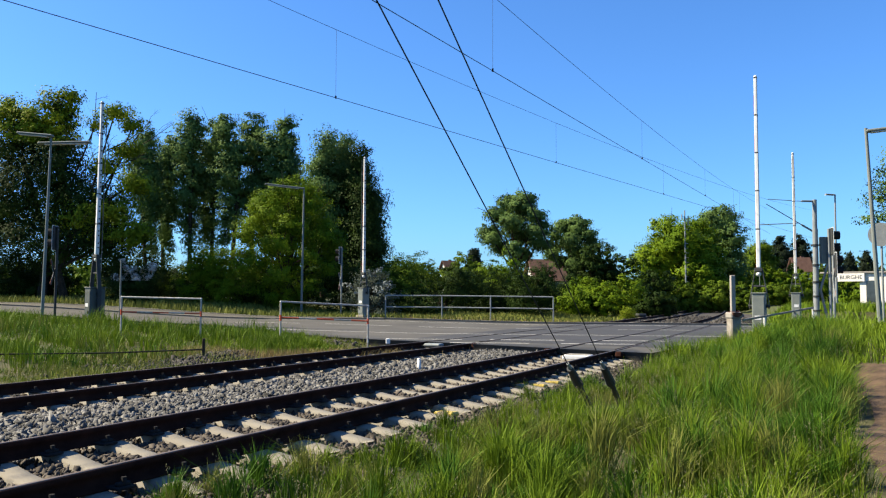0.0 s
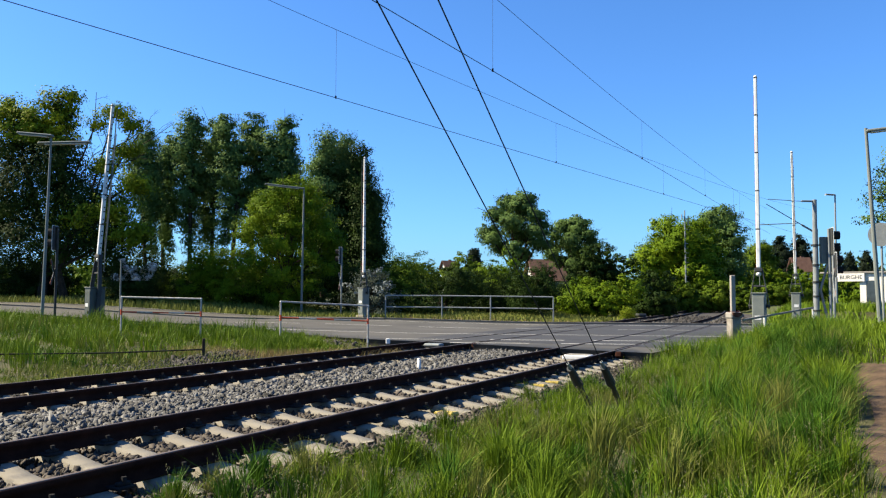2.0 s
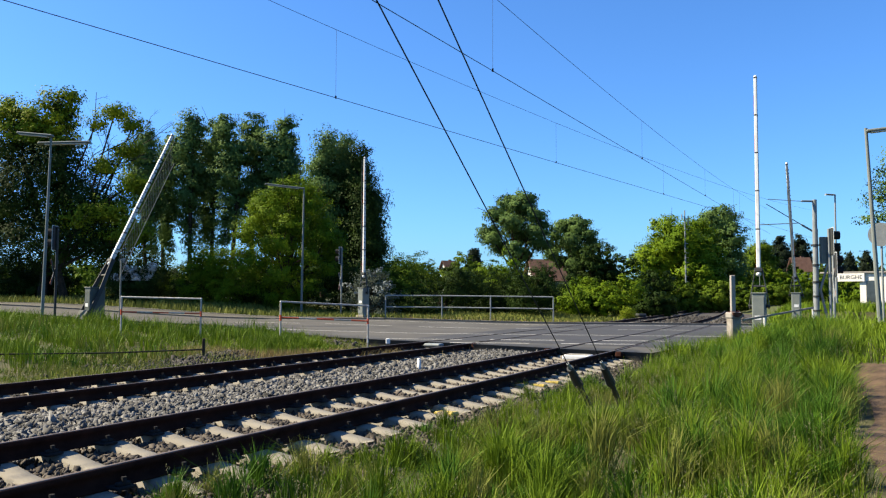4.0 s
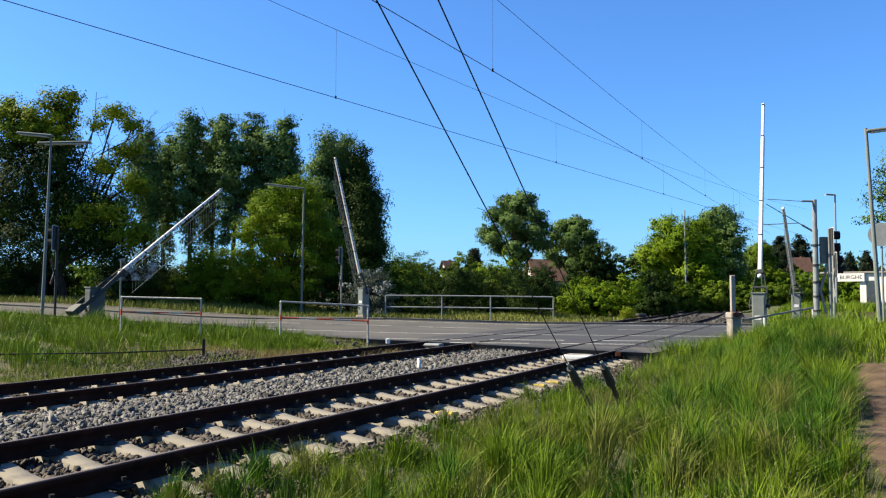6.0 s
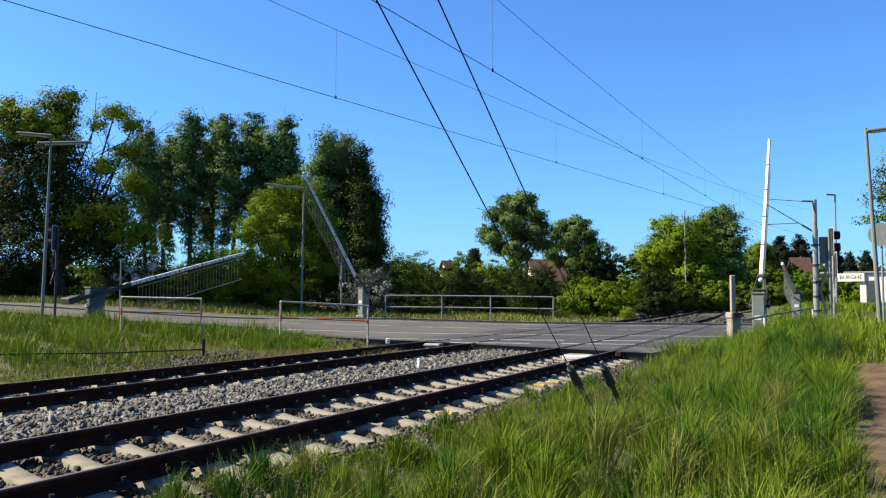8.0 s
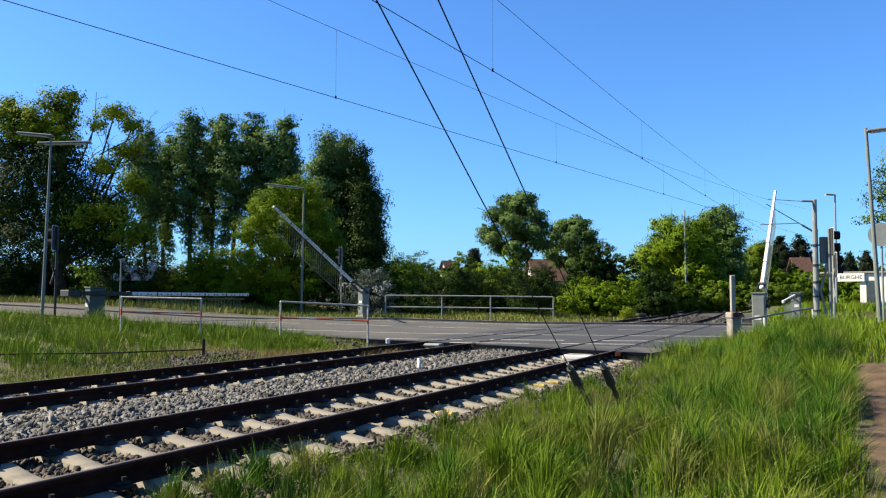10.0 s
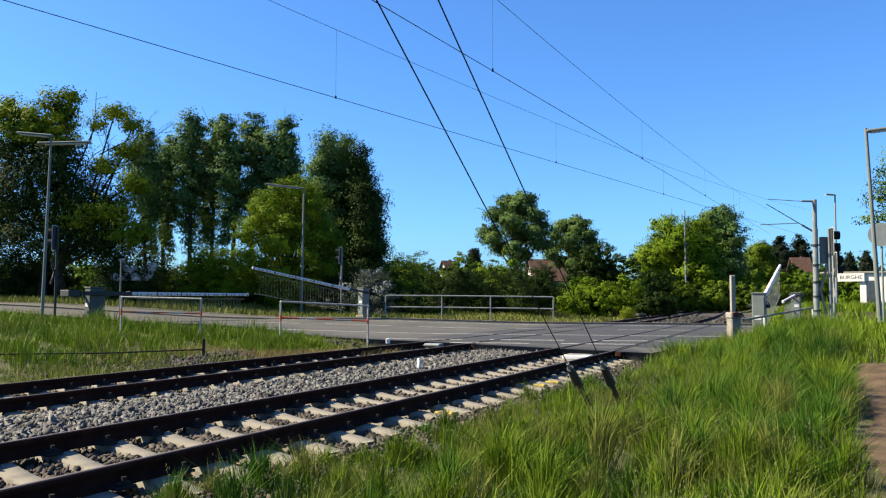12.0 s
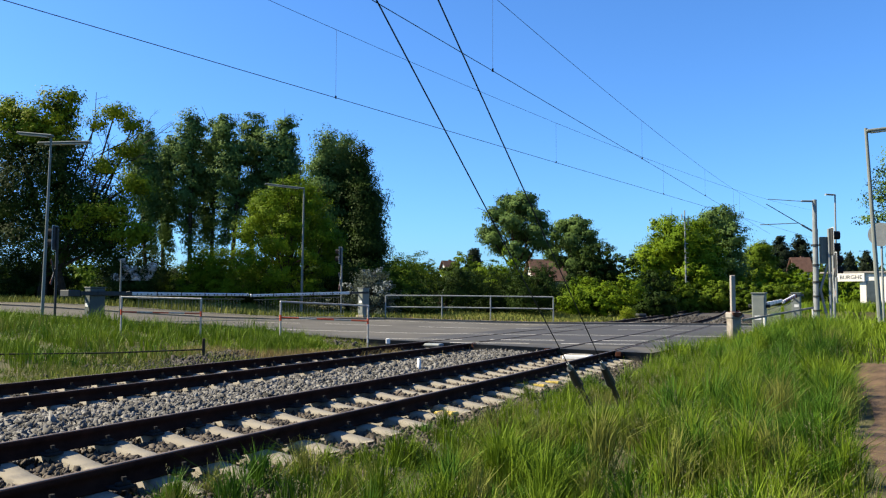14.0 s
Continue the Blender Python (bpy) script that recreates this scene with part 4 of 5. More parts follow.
    u, v, x, y = lay(2600, 36, 110, 7.3, 22)
    tufts("far_verge_grass", x, y, 9, tall(x, y, 0.3, 1), 0.07, 0.25, "grasspale", 52, "dry pale grass beside the distant track")
    # verge beyond the road, to the bushes
    x, y = rng.uniform(-44, 26, 60000), rng.uniform(38, 54, 60000)
    keep = (to_track(x, y)[1] > 7.2) & (road_offset(x, y) < 0)
    blades("far_verge_grass", x[keep], y[keep], rng.uniform(0.15, 0.5, keep.sum()) * (1 + 0.35 * smooth(x[keep], -8, -14)), rng.uniform(0.03, 0.06, keep.sum()), "grasspale", 39, "rough pale grass between road and bushes")
    x, y = rng.uniform(-2, 24, 12000), rng.uniform(39.5, 47, 12000)
    keep = to_track(x, y)[1] > 7.0
    blades("dry_grass", x[keep], y[keep], rng.uniform(0.1, 0.35, keep.sum()), rng.uniform(0.02, 0.05, keep.sum()), "straw", 40, "yellowed grass behind the railing")


# ---- level crossing barriers ----
BOOMS = []
HANG = 0.95
GAP = 0.2


def barrier(x, y, az, pivot, height, length, outer, label, dots, weight):
    """A barrier machine with a forked boom and hanging grating. The boom lies along local x when closed; outer is the road side."""
    z0 = float(road_z(x, y)) - 0.08
    b = empty("crossing_barrier", pose(x, y, z0, 0, 0, az), label, "crossing barrier", "crossing barriers")
    hp = pivot - z0
    top = height - z0
    # the counterweighted machine carries its shaded side in a darker body colour
    body = "darkgreygreen" if weight else "greygreen"
    bm = B()
    box(bm, 0, 0, 0.12, 0.62 if not weight else 0.76, 0.56, 0.30, bevel=0.02)
    part("plinth", bm, "concrete", b, "weathered concrete plinth")
    bm = B()
    wide = 0.60 if weight else 0.46
    box(bm, 0, 0, (top + 0.24) / 2, wide, 0.40, top - 0.24, bevel=0.02)
    hs = part("housing", bm, body, b)
    bm = B()
    box(bm, 0, 0, top + 0.015, wide + 0.06, 0.46, 0.04, bevel=0.012)
    part("cap", bm, body, hs)
    for s in (-1, 1):
        bm = B()
        box(bm, s * (wide / 2 + 0.006), 0, 0.24 + (top - 0.24) * 0.5, 0.012, 0.33, (top - 0.24) * 0.82, bevel=0.004)
        d = part("access_door", bm, body, hs)
        bm = B()
        box(bm, s * (wide / 2 + 0.017), 0.02, hp * 0.66, 0.008, 0.20, 0.13)
        part("notice_plate", bm, "white", d, "small white notice plate")
        bm = B()
        box(bm, s * (wide / 2 + 0.025), -0.09, hp * 0.45, 0.03, 0.03, 0.12, bevel=0.006)
        rod(bm, (s * (wide / 2 + 0.025), -0.09, hp * 0.45), (s * (wide / 2 + 0.07), -0.09, hp * 0.45), 0.02)
        part("lock", bm, "darkgrey", d)
    bm = B()
    rod(bm, (0, -0.33, hp), (0, 0.33, hp), 0.055, n=12)
    part("shaft", bm, "darkgrey", hs)
    # the boom turns about the shaft
    thick = 0.05 if weight else 0.03
    back = -0.75 if weight else -0.1
    root = 1.42 if weight else 1.17 if not dots else 0.98
    bm = B()
    box(bm, root, 0, 0, 0.12, 0.30 if weight else 0.24, 0.18, bevel=0.015)
    boom = part("boom", bm, "darkgrey", b, "dark steel collar of the boom fork")
    for s in (-1, 1):
        bm = B()
        for x0, x1, y0, y1 in ((back, 0.12, 0.29, 0.29), (0.10, root, 0.29, 0.11)):
            m = Matrix.Translation(((x0 + x1) / 2, s * (y0 + y1) / 2, 0)) @ Matrix.Rotation(math.atan2(s * (y1 - y0), x1 - x0), 4, "Z")
            box(bm, 0, 0, 0, math.hypot(x1 - x0, y1 - y0), thick, 0.16 if weight else 0.10, m, 0.01)
        part("fork_arm", bm, "darkgrey", boom)
    bm = B()
    box(bm, root * 0.55, 0, 0, 0.06, 0.38, 0.08, bevel=0.01)
    part("cross_bar", bm, "darkgrey", boom)
    bm = B()
    bmesh.ops.create_uvsphere(bm, u_segments=12, v_segments=8, radius=0.085, matrix=Matrix.Translation((root - 0.13, 0, 0)))
    part("boom_root", bm, "white", boom, smooth=True)
    if weight:
        bm = B()
        box(bm, -0.98, 0, 0, 0.46, 0.60, 0.24, bevel=0.02)
        part("counterweight", bm, "darkgrey", boom)
    n = 5
    first_x = root + 0.06
    step = (length - first_x) / n
    for i in range(n):
        bm = B()
        a = first_x + i * step
        k = 1.0 - 0.05 * i
        box(bm, a + step / 2, 0, 0, step - 0.012, 0.125 * k, 0.145 * k, bevel=0.02)
        part("beam", bm, "white", boom, "white painted beam section")
        bm = B()
        box(bm, a + step, 0, 0, 0.035, 0.132 * k, 0.152 * k, bevel=0.006)
        part("joint_band", bm, "darkgrey", boom)
        bm = B()
        box(bm, a + step * 0.27, outer * (0.065 * k), 0, step * 0.52, 0.008, 0.11 * k)
        part("red_stripe", bm, "red", boom, "faded red stripe")
    bm = B()
    box(bm, length + 0.04, 0, 0, 0.09, 0.11, 0.13, bevel=0.03)
    part("boom_tip", bm, "white", boom)
    if dots:
        bm = B()
        rod(bm, (0, -0.068, 0), (0, 0.068, 0), 0.03, n=10)
        first = part("beam_hole", bm, "black", boom, "dark round hole")
        for i in range(12):
            for d in (0, 0.17):
                c = first if (i, d) == (0, 0) else new("beam_hole", first.data)
                c.parent = boom
                c.location = (1.75 + i * (length - 2.2) / 11 + d, 0, -0.015)
    # hanging grating: hinged rods that stay upright, and the bar that joins their feet
    bm = B()
    rod(bm, (first_x + 0.35, 0, -GAP), (length - 0.12, 0, -GAP), 0.016, n=6)
    part("grating_bar", bm, "darkgreygreen", boom)
    bm = B()
    rod(bm, (first_x + 0.35, 0, 0), (length - 0.12, 0, 0), 0.013, n=6)
    low = part("lower_grating_bar", bm, "greygreen", boom)
    bm = B()
    rod(bm, (0, 0, 0), (0, 0, -HANG), 0.0042, n=5)
    one = part("grating_rod", bm, "greygreen", boom)
    rods = [one]
    k = int((length - first_x - 0.5) / 0.17)
    for i in range(1, k):
        c = new("grating_rod", one.data)
        c.parent = boom
        rods.append(c)
    BOOMS.append((boom, hp, low, rods, first_x + 0.38))


def build_barriers():
    barrier(-13.25, 30.3, 54, 1.37, 1.58, 7.35, 1, "level crossing barrier with dark arm and white boom", True, True)
    barrier(-4.16, 41.75, 230, 1.53, 1.74, 7.1, -1, "level crossing barrier with white boom beyond the road", True, False)
    barrier(10.22, 25.7, 62, 1.0, 1.4, 7.55, 1, "level crossing barrier with grey-green machine box", False, False)
    barrier(17.15, 38.6, 242, 1.44, 1.53, 6.9, 1, "farther level crossing barrier with grey machine box", True, False)


# ---- railings, lamps, signals ----
def striped_rail(a, b, low, label, feet):
    """Pedestrian railing: bent white tube with a red and white lower bar."""
    a, b = Vector(a), Vector(b)
    r = empty("pedestrian_railing", Matrix.Translation((a.x, a.y, feet[0])), label, "railing", "pedestrian railings")
    o = Vector((a.x, a.y, feet[0]))
    d = (b - a)
    for p, foot in ((a, feet[0]), (b, feet[1])):
        q = p - o
        bm = B()
        rod(bm, (q.x, q.y, foot - o.z - 0.25), (q.x, q.y, q.z), 0.027, n=10)
        part("post", bm, "wornwhite", r)
        bm = B()
        rod(bm, (q.x, q.y, q.z - low - 0.09), (q.x, q.y, q.z - low + 0.07), 0.030, n=10)
        part("red_band", bm, "red", r, "red painted band")
        bm = B()
        bmesh.ops.create_uvsphere(bm, u_segments=10, v_segments=6, radius=0.030, matrix=Matrix.Translation(q))
        part("bend", bm, "white", r)
    n = 5
    for i in range(n):
        bm = B()
        p, q = a - o + d * (i / n), a - o + d * ((i + 1) / n)
        rod(bm, p, q, 0.027, n=10)
        part("top_bar", bm, "wornwhite", r)
        bm = B()
        dz = Vector((0, 0, low))
        rod(bm, p - dz, q - dz, 0.021, n=10)
        part("lower_bar", bm, "red" if i % 2 == 0 else "wornwhite", r, "faded red length of the lower bar" if i % 2 == 0 else "")


def build_railings():
    striped_rail((-4.5, 22.1, 1.11), (-2.18, 23.2, 0.99), 0.44, "white tube railing with red and white lower bar", (0.0, -0.05))
    striped_rail((-9.65, 23.9, 1.23), (-7.2, 23.7, 1.18), 0.44, "white tube railing with red bands in the meadow", (0.0, 0.0))
    r = empty("road_railing", pose(-3.0, 41.7, 0.12), "white metal railing along the far kerb", "railing")
    pts = [Vector((0, 0, 0)), Vector((2.95, -0.45, -0.01)), Vector((5.45, -0.85, -0.03)), Vector((8.6, -1.35, -0.06))]
    for p in pts:
        bm = B()
        rod(bm, p - Vector((0, 0, 0.2)), p + Vector((0, 0, 1.26)), 0.036, n=10)
        part("post", bm, "galv", r)
    for p, q in zip(pts, pts[1:]):
        for z in (1.26, 0.66):
            bm = B()
            rod(bm, p + Vector((0, 0, z)), q + Vector((0, 0, z)), 0.034, n=10)
            part("bar", bm, "galv", r)
    # low pipe rail by the bank
    r = empty("pipe_rail", pose(8.9, 23.6, 0.0), "low weathered brown-grey pipe rail in the grass", "railing")
    bm = B()
    rod(bm, (0, 0, 0.60), (4.9, 5.6, 0.96), 0.035, n=10)
    part("pipe", bm, "concrete", r)
    for k in (0.24, 0.9):
        bm = B()
        rod(bm, (4.9 * k, 5.6 * k, -0.1), (4.9 * k, 5.6 * k, 0.60 + 0.36 * k), 0.035, n=8)
        part("post", bm, "white", r)


def lamp(x, y, top, lean, heads, label, r=0.06, metal="galv", name="street_lamp"):
    z0 = float(ground_z(x, y)) - 0.1
    t = empty(name, pose(x, y, z0), label, "street lamp", "street lamps")
    h = top - z0
    bm = B()
    rod(bm, (0, 0, 0), (lean * 0.3, 0, h * 0.3), r * 1.35, r * 1.2, 10)
    rod(bm, (lean * 0.3, 0, h * 0.3), (lean, 0, h), r * 1.2, r * 0.8, 10)
    part("pole", bm, metal, t)
    for dx, dy, dz, length, az in heads:
        m = Matrix.Translation((lean + dx, dy, h + dz)) @ Matrix.Rotation(radians(az), 4, "Z") @ Matrix.Rotation(radians(-4), 4, "Y")
        bm = B()
        box(bm, length / 2, 0, 0, length, 0.26, 0.09, m, 0.03)
        hd = part("lamp_head", bm, metal, t)
        bm = B()
        box(bm, length / 2 + 0.05, 0, -0.055, length * 0.8, 0.20, 0.03, m, 0.008)
        part("diffuser", bm, "white", hd, "white plastic diffuser")
    return t


def build_lamps():
    lamp(-15.1, 30.0, 7.3, 0.12, [(0.1, -0.05, 0.06, 1.3, 185), (-0.75, 0.5, -0.12, 1.9, 12)], "grey-green pole lamp with two flat heads", 0.048, "greygreen")
    lamp(-8.35, 47.0, 7.75, 0.05, [(0, 0, 0, 2.3, 200)], "slim pole lamp with one long head", 0.055, "greygreen")
    lamp(13.20, 24.0, 6.45, -0.28, [(0.0, 0, -0.1, 0.8, -20)], "weathered pole lamp standing in the bank grass", 0.058, "greygreen")
    lamp(29.7, 60.0, 9.2, 0.1, [(0, 0, 0, 0.75, 180)], "slim platform lamp near the station", 0.07)
    # loudspeaker mast beyond the tracks
    t = empty("radio_mast", pose(30.6, 100, 0.1), "slim grey mast with antenna boxes among bushes", "mast")
    bm = B()
    rod(bm, (0, 0, 0), (-0.03, 0, 12.4), 0.12, 0.08, 10)
    part("pole", bm, "galv", t)
    for dz, s in ((11.6, -1), (10.8, 1), (11.4, 1)):
        bm = B()
        box(bm, s * 0.40, 0, dz, 0.12, 0.16, 0.6, bevel=0.02)
        rod(bm, (0, 0, dz), (s * 0.40, 0, dz), 0.03)
        part("antenna", bm, "galv", t)
    for i in range(12):
        bm = B()
        rod(bm, (-0.02, -0.1, 3.4 + i * 0.6), (0.32, -0.1, 3.4 + i * 0.6), 0.035, n=6)
        part("step", bm, "galv", t)


def light_signal(x, y, base, top, box_z, face, label, board=True, cross=0.0, r=0.05, back="galv"):
    """Crossing light on a post with a backing board and a diagonal cross."""
    t = empty("crossing_signal", pose(x, y, base, 0, 0, face), label, "traffic signal", "crossing signals")
    h = top - base
    bm = B()
    rod(bm, (0, 0, -0.2), (0, 0, h), r, n=10)
    part("post", bm, back, t)
    if board:
        bz = box_z - base
        bm = B()
        box(bm, 0, -0.06, bz, 0.50, 0.04, 0.95, bevel=0.015)
        bd = part("backing_board", bm, "darkgrey", t)
        bm = B()
        box(bm, 0, -0.09, bz, 0.54, 0.012, 0.99)
        part("white_rim", bm, "white", bd)
        for dz in (-0.2, 0.22):
            bm = B()
            rod(bm, (0, -0.10, bz + dz), (0, -0.34, bz + dz), 0.14, 0.15, 14)
            part("lamp_hood", bm, "black", bd)
    if cross:
        cz = cross - base
        for s in (-1, 1):
            bm = B()
            m = Matrix.Translation((0, -0.07, cz)) @ Matrix.Rotation(s * radians(58), 4, "Y")
            box(bm, 0, s * 0.006, 0, 1.15, 0.012, 0.13, m, 0.003)
            c = part("cross_arm", bm, back, t, "arm of a warning cross with grey back")
            for x0, wd, mt in ((-0.46, 0.22, "red"), (0, 0.68, "white"), (0.46, 0.22, "red")):
                bm = B()
                box(bm, x0, s * 0.006 - 0.008, 0, wd, 0.006, 0.126, m)
                part("red_end" if mt == "red" else "white_field", bm, mt, c)
    return t


def build_signals():
    light_signal(-15.2, 31.2, 0.0, 4.0, 3.55, 272, "crossing signal post seen from its dark back", True, 2.2, back="darkgrey")
    light_signal(-5.85, 45.8, 0.15, 4.2, 3.7, 262, "crossing signal with red and white warning cross", True, 2.2)
    light_signal(13.55, 27.8, 0.2, 3.7, 3.25, 78, "crossing signal with black hooded lamps by the bank", True, 1.8)
    light_signal(15.5, 31.5, 0.25, 3.1, 2.6, 74, "second crossing signal with black lamp hoods", True)
    t = empty("signal_post", pose(13.1, 27.9, 0.1), "stout grey signal post with clamps", "post")
    bm = B()
    rod(bm, (0, 0, 0), (0.02, 0, 3.6), 0.095, 0.09, 12)
    part("pole", bm, "galv", t)
    for z in (0.7, 1.2, 1.7, 2.3, 3.0):
        bm = B()
        rod(bm, (0, 0, z), (0, 0, z + 0.06), 0.115, n=12)
        box(bm, 0.13, 0, z + 0.03, 0.10, 0.06, 0.05)
        part("clamp", bm, "darkgrey", t)
    bm = B()
    box(bm, 0.34, 0.05, 2.85, 0.30, 0.16, 0.95, bevel=0.02)
    part("switch_box", bm, "greygreen", t, "grey-green switch box")
    for z0, z1, s in ((0.35, 1.45, 1), (1.45, 2.35, -1)):
        bm = B()
        rod(bm, (0.38 if s > 0 else 0.14, -0.03, z0), (0.14 if s > 0 else 0.42, -0.03, z1), 0.045, n=4)
        part("strut", bm, "kerb", t, "pale diagonal strut")
    # back of a round road sign
    t = empty("round_sign", pose(13.62, 24.6, 0, 0, 0, -30), "grey back of a round road sign", "road sign")
    bm = B()
    rod(bm, (0, -0.01, 3.24), (0, 0.015, 3.24), 0.37, n=32)
    part("disc", bm, "galv", t)
    bm = B()
    rod(bm, (0, 0.06, 0.1), (0, 0.06, 3.5), 0.035, n=10)
    part("post", bm, "galv", t)
    # thin post by the lilac
    t = empty("marker_post", pose(-13.55, 33.4, 0.1), "thin grey metal post by the lilac", "post")
    bm = B()
    rod(bm, (0, 0, 0), (0, 0, 2.7), 0.036, n=8)
    part("pole", bm, "greygreen", t)


# ---- overhead line ----
def wire(bm, pts, r):
    for a, b in zip(pts, pts[1:]):
        rod(bm, a, b, r, n=6, cap=False)


def build_overhead():
    def line(p, q, low, curve, label, drops, far, cz):
        t = empty("overhead_line", Matrix(), label, "overhead line", "overhead lines")
        p, q = Vector(p), Vector(q)
        d = q - p
        at = lambda y: p + d * ((y - p.y) / d.y)
        ys = np.linspace(4, far, 40)
        bm = B()
        wire(bm, [at(y) + Vector((0, 0, cz)) for y in (4, far)], 0.0075)
        part("contact_wire", bm, "wire", t)
        bm = B()
        mz = lambda y: curve + low * ((y - 32) / 18.0) ** 2
        wire(bm, [at(y) + Vector((0, 0, mz(y))) for y in ys], 0.0055)
        part("messenger_wire", bm, "wire", t)
        for y in drops:
            bm = B()
            c = at(y)
            rod(bm, c + Vector((0, 0, cz)), c + Vector((0, 0, mz(y))), 0.003, n=5)
            part("dropper", bm, "wire", t)
            bm = B()
            box(bm, c.x, c.y, cz + 0.015, 0.03, 0.08, 0.05)
            part("clamp", bm, "wire", t)
    line((-1.0, 11.4, 0), (17.0, 43.9, 0), 0.38, 6.66, "overhead contact line of copper above the near track", (14.9, 24.3, 33, 41), 52, 5.54)
    line((-6.4, 11.7, 0), (12.3, 37.2, 0), 0.42, 6.84, "overhead contact line of copper above the far track", (17.2, 25.4, 33, 41), 56, 5.6)
    t = empty("catenary_mast", pose(22.5, 48, 0.1), "grey catenary mast with tubular bracket", "catenary mast")
    bm = B()
    rod(bm, (0, 0, 0), (0.08, 0, 7.2), 0.16, 0.13, 12)
    part("mast", bm, "galv", t)
    for a, b, r, nm in (((0.05, 0, 5.2), (-3.1, -0.6, 6.85), 0.026, "bracket_tube"), ((0.05, 0, 7.05), (-3.0, -0.6, 7.15), 0.02, "stay_rod"), ((-1.0, -0.2, 5.75), (-3.5, -0.6, 5.6), 0.025, "steady_arm"), ((0.08, 0, 7.1), (-0.75, -0.1, 7.1), 0.06, "insulator"), ((0.05, 0, 5.2), (-0.8, -0.15, 5.65), 0.06, "insulator")):
        bm = B()
        rod(bm, a, b, r, n=8)
        part(nm, bm, "galv" if nm != "bracket_tube" else "darkgrey", t)
    # guy wires with turnbuckles on a small foundation
    for x, y, rise in ((1.90, 10.6, 0.652), (2.34, 10.72, 0.668)):
        t = empty("guy_wire", pose(x, y, -0.12), "black steel guy wire with turnbuckle in the grass", "guy wire", "guy wires")
        d = Vector((-0.444, -0.896, rise))
        bm = B()
        rod(bm, d * 0.75, d * 11.6, 0.0062, n=8)
        part("cable", bm, "wire", t)
        bm = B()
        rod(bm, d * -0.25, d * 0.42, 0.036, n=8)
        rod(bm, d * 0.34, d * 0.70, 0.064, 0.046, n=10)
        part("turnbuckle", bm, "darkgrey", t)
        bm = B()
        rod(bm, d * 0.66, d * 0.80, 0.03, 0.018, n=8)
        part("eye", bm, "galv", t)
    bm = B()
    box(bm, 0, 0, 0, 0.34, 0.5, 0.5, bevel=0.05)
    ob = part("anchor_block", bm, "concrete")
    ob.matrix_basis = pose(1.42, 10.15, -0.52, 0, 0, 62)
    tagged(ob, "mossy concrete anchor block sunk in grass", "foundation")


# ---- buildings ----
def build_station():
    t = empty("station_building", pose(40.2, 76.6, 0.3, 0, 0, -38), "small white flat-roofed station shelter", "building")
    bm = B()
    box(bm, 3.0, 2.35, 1.75, 6.0, 4.7, 3.5)
    part("wall", bm, "wall", t)
    bm = B()
    box(bm, 1.4, 2.35, 3.60, 9.8, 5.2, 0.16, bevel=0.02)
    part("roof", bm, "kerb", t)
    bm = B()
    box(bm, 1.0, -0.03, 1.75, 0.9, 0.06, 2.1)
    w = part("window", bm, "glass", t)
    bm = B()
    box(bm, 1.0, -0.05, 0.66, 1.0, 0.10, 0.08)
    part("sill", bm, "kerb", w)
    s = empty("station_sign", pose(38.55, 77.66, 3.02, 0, 0, -38), "white station name board with dark lettering", "sign")
    bm = B()
    box(bm, 1.2, 0, 0.42, 2.4, 0.10, 0.84, bevel=0.01)
    part("board", bm, "wall", s)
    cu = bpy.data.curves.new("lettering", "FONT")
    cu.body, cu.size, cu.extrude = "BURGHE", 0.52, 0.004
    tmp = bpy.data.objects.new("lettering_source", cu)
    scene.collection.objects.link(tmp)
    bpy.context.view_layer.update()
    me = bpy.data.meshes.new_from_object(tmp.evaluated_get(bpy.context.evaluated_depsgraph_get()))
    bpy.data.objects.remove(tmp)
    me.materials.clear()
    me.materials.append(M["darkgrey"])
    le = new("lettering", me)
    le.matrix_basis = pose(0.22, -0.06, 0.24, 90, 0, 0)
    le.parent = s


def house(x, y, w, d, eave, ridge, az, label, roof="rooftile"):
    z = float(ground_z(x, y)) - 0.2
    t = empty("house", pose(x, y, z, 0, 0, az), label, "house")
    bm = B()
    box(bm, 0, 0, eave / 2, w, d, eave)
    v = [bm.verts.new(p) for p in ((-w / 2, -d / 2, eave), (-w / 2, d / 2, eave), (-w / 2, 0, ridge), (w / 2, -d / 2, eave), (w / 2, d / 2, eave), (w / 2, 0, ridge))]
    bm.faces.new(v[:3])
    bm.faces.new(v[3:])
    part("wall", bm, "wall", t)
    for s in (-1, 1):
        bm = B()
        run = math.hypot(d / 2 + 0.5, ridge - eave)
        m = Matrix.Translation((0, s * (d / 4 + 0.15), (eave + ridge) / 2 + 0.02)) @ Matrix.Rotation(-s * math.atan2(ridge - eave, d / 2), 4, "X")
        box(bm, 0, 0, 0.1, w + 1.0, run, 0.2, m, 0.03)
        part("roof", bm, roof, t)
    bm = B()
    box(bm, w * 0.2, 0.3, ridge - 0.1, 0.5, 0.5, 1.2)
    part("chimney", bm, "rooftile", t)
    for i in range(4):
        bm = B()
        box(bm, -w / 2 + w * (i + 0.5) / 4, -d / 2 - 0.02, eave * 0.6, 1.0, 0.06, 1.2)
        wi = part("window", bm, "glass", t)
        bm = B()
        box(bm, -w / 2 + w * (i + 0.5) / 4, -d / 2 - 0.06, eave * 0.6 - 0.65, 1.2, 0.16, 0.08)
        part("sill", bm, "kerb", wi)


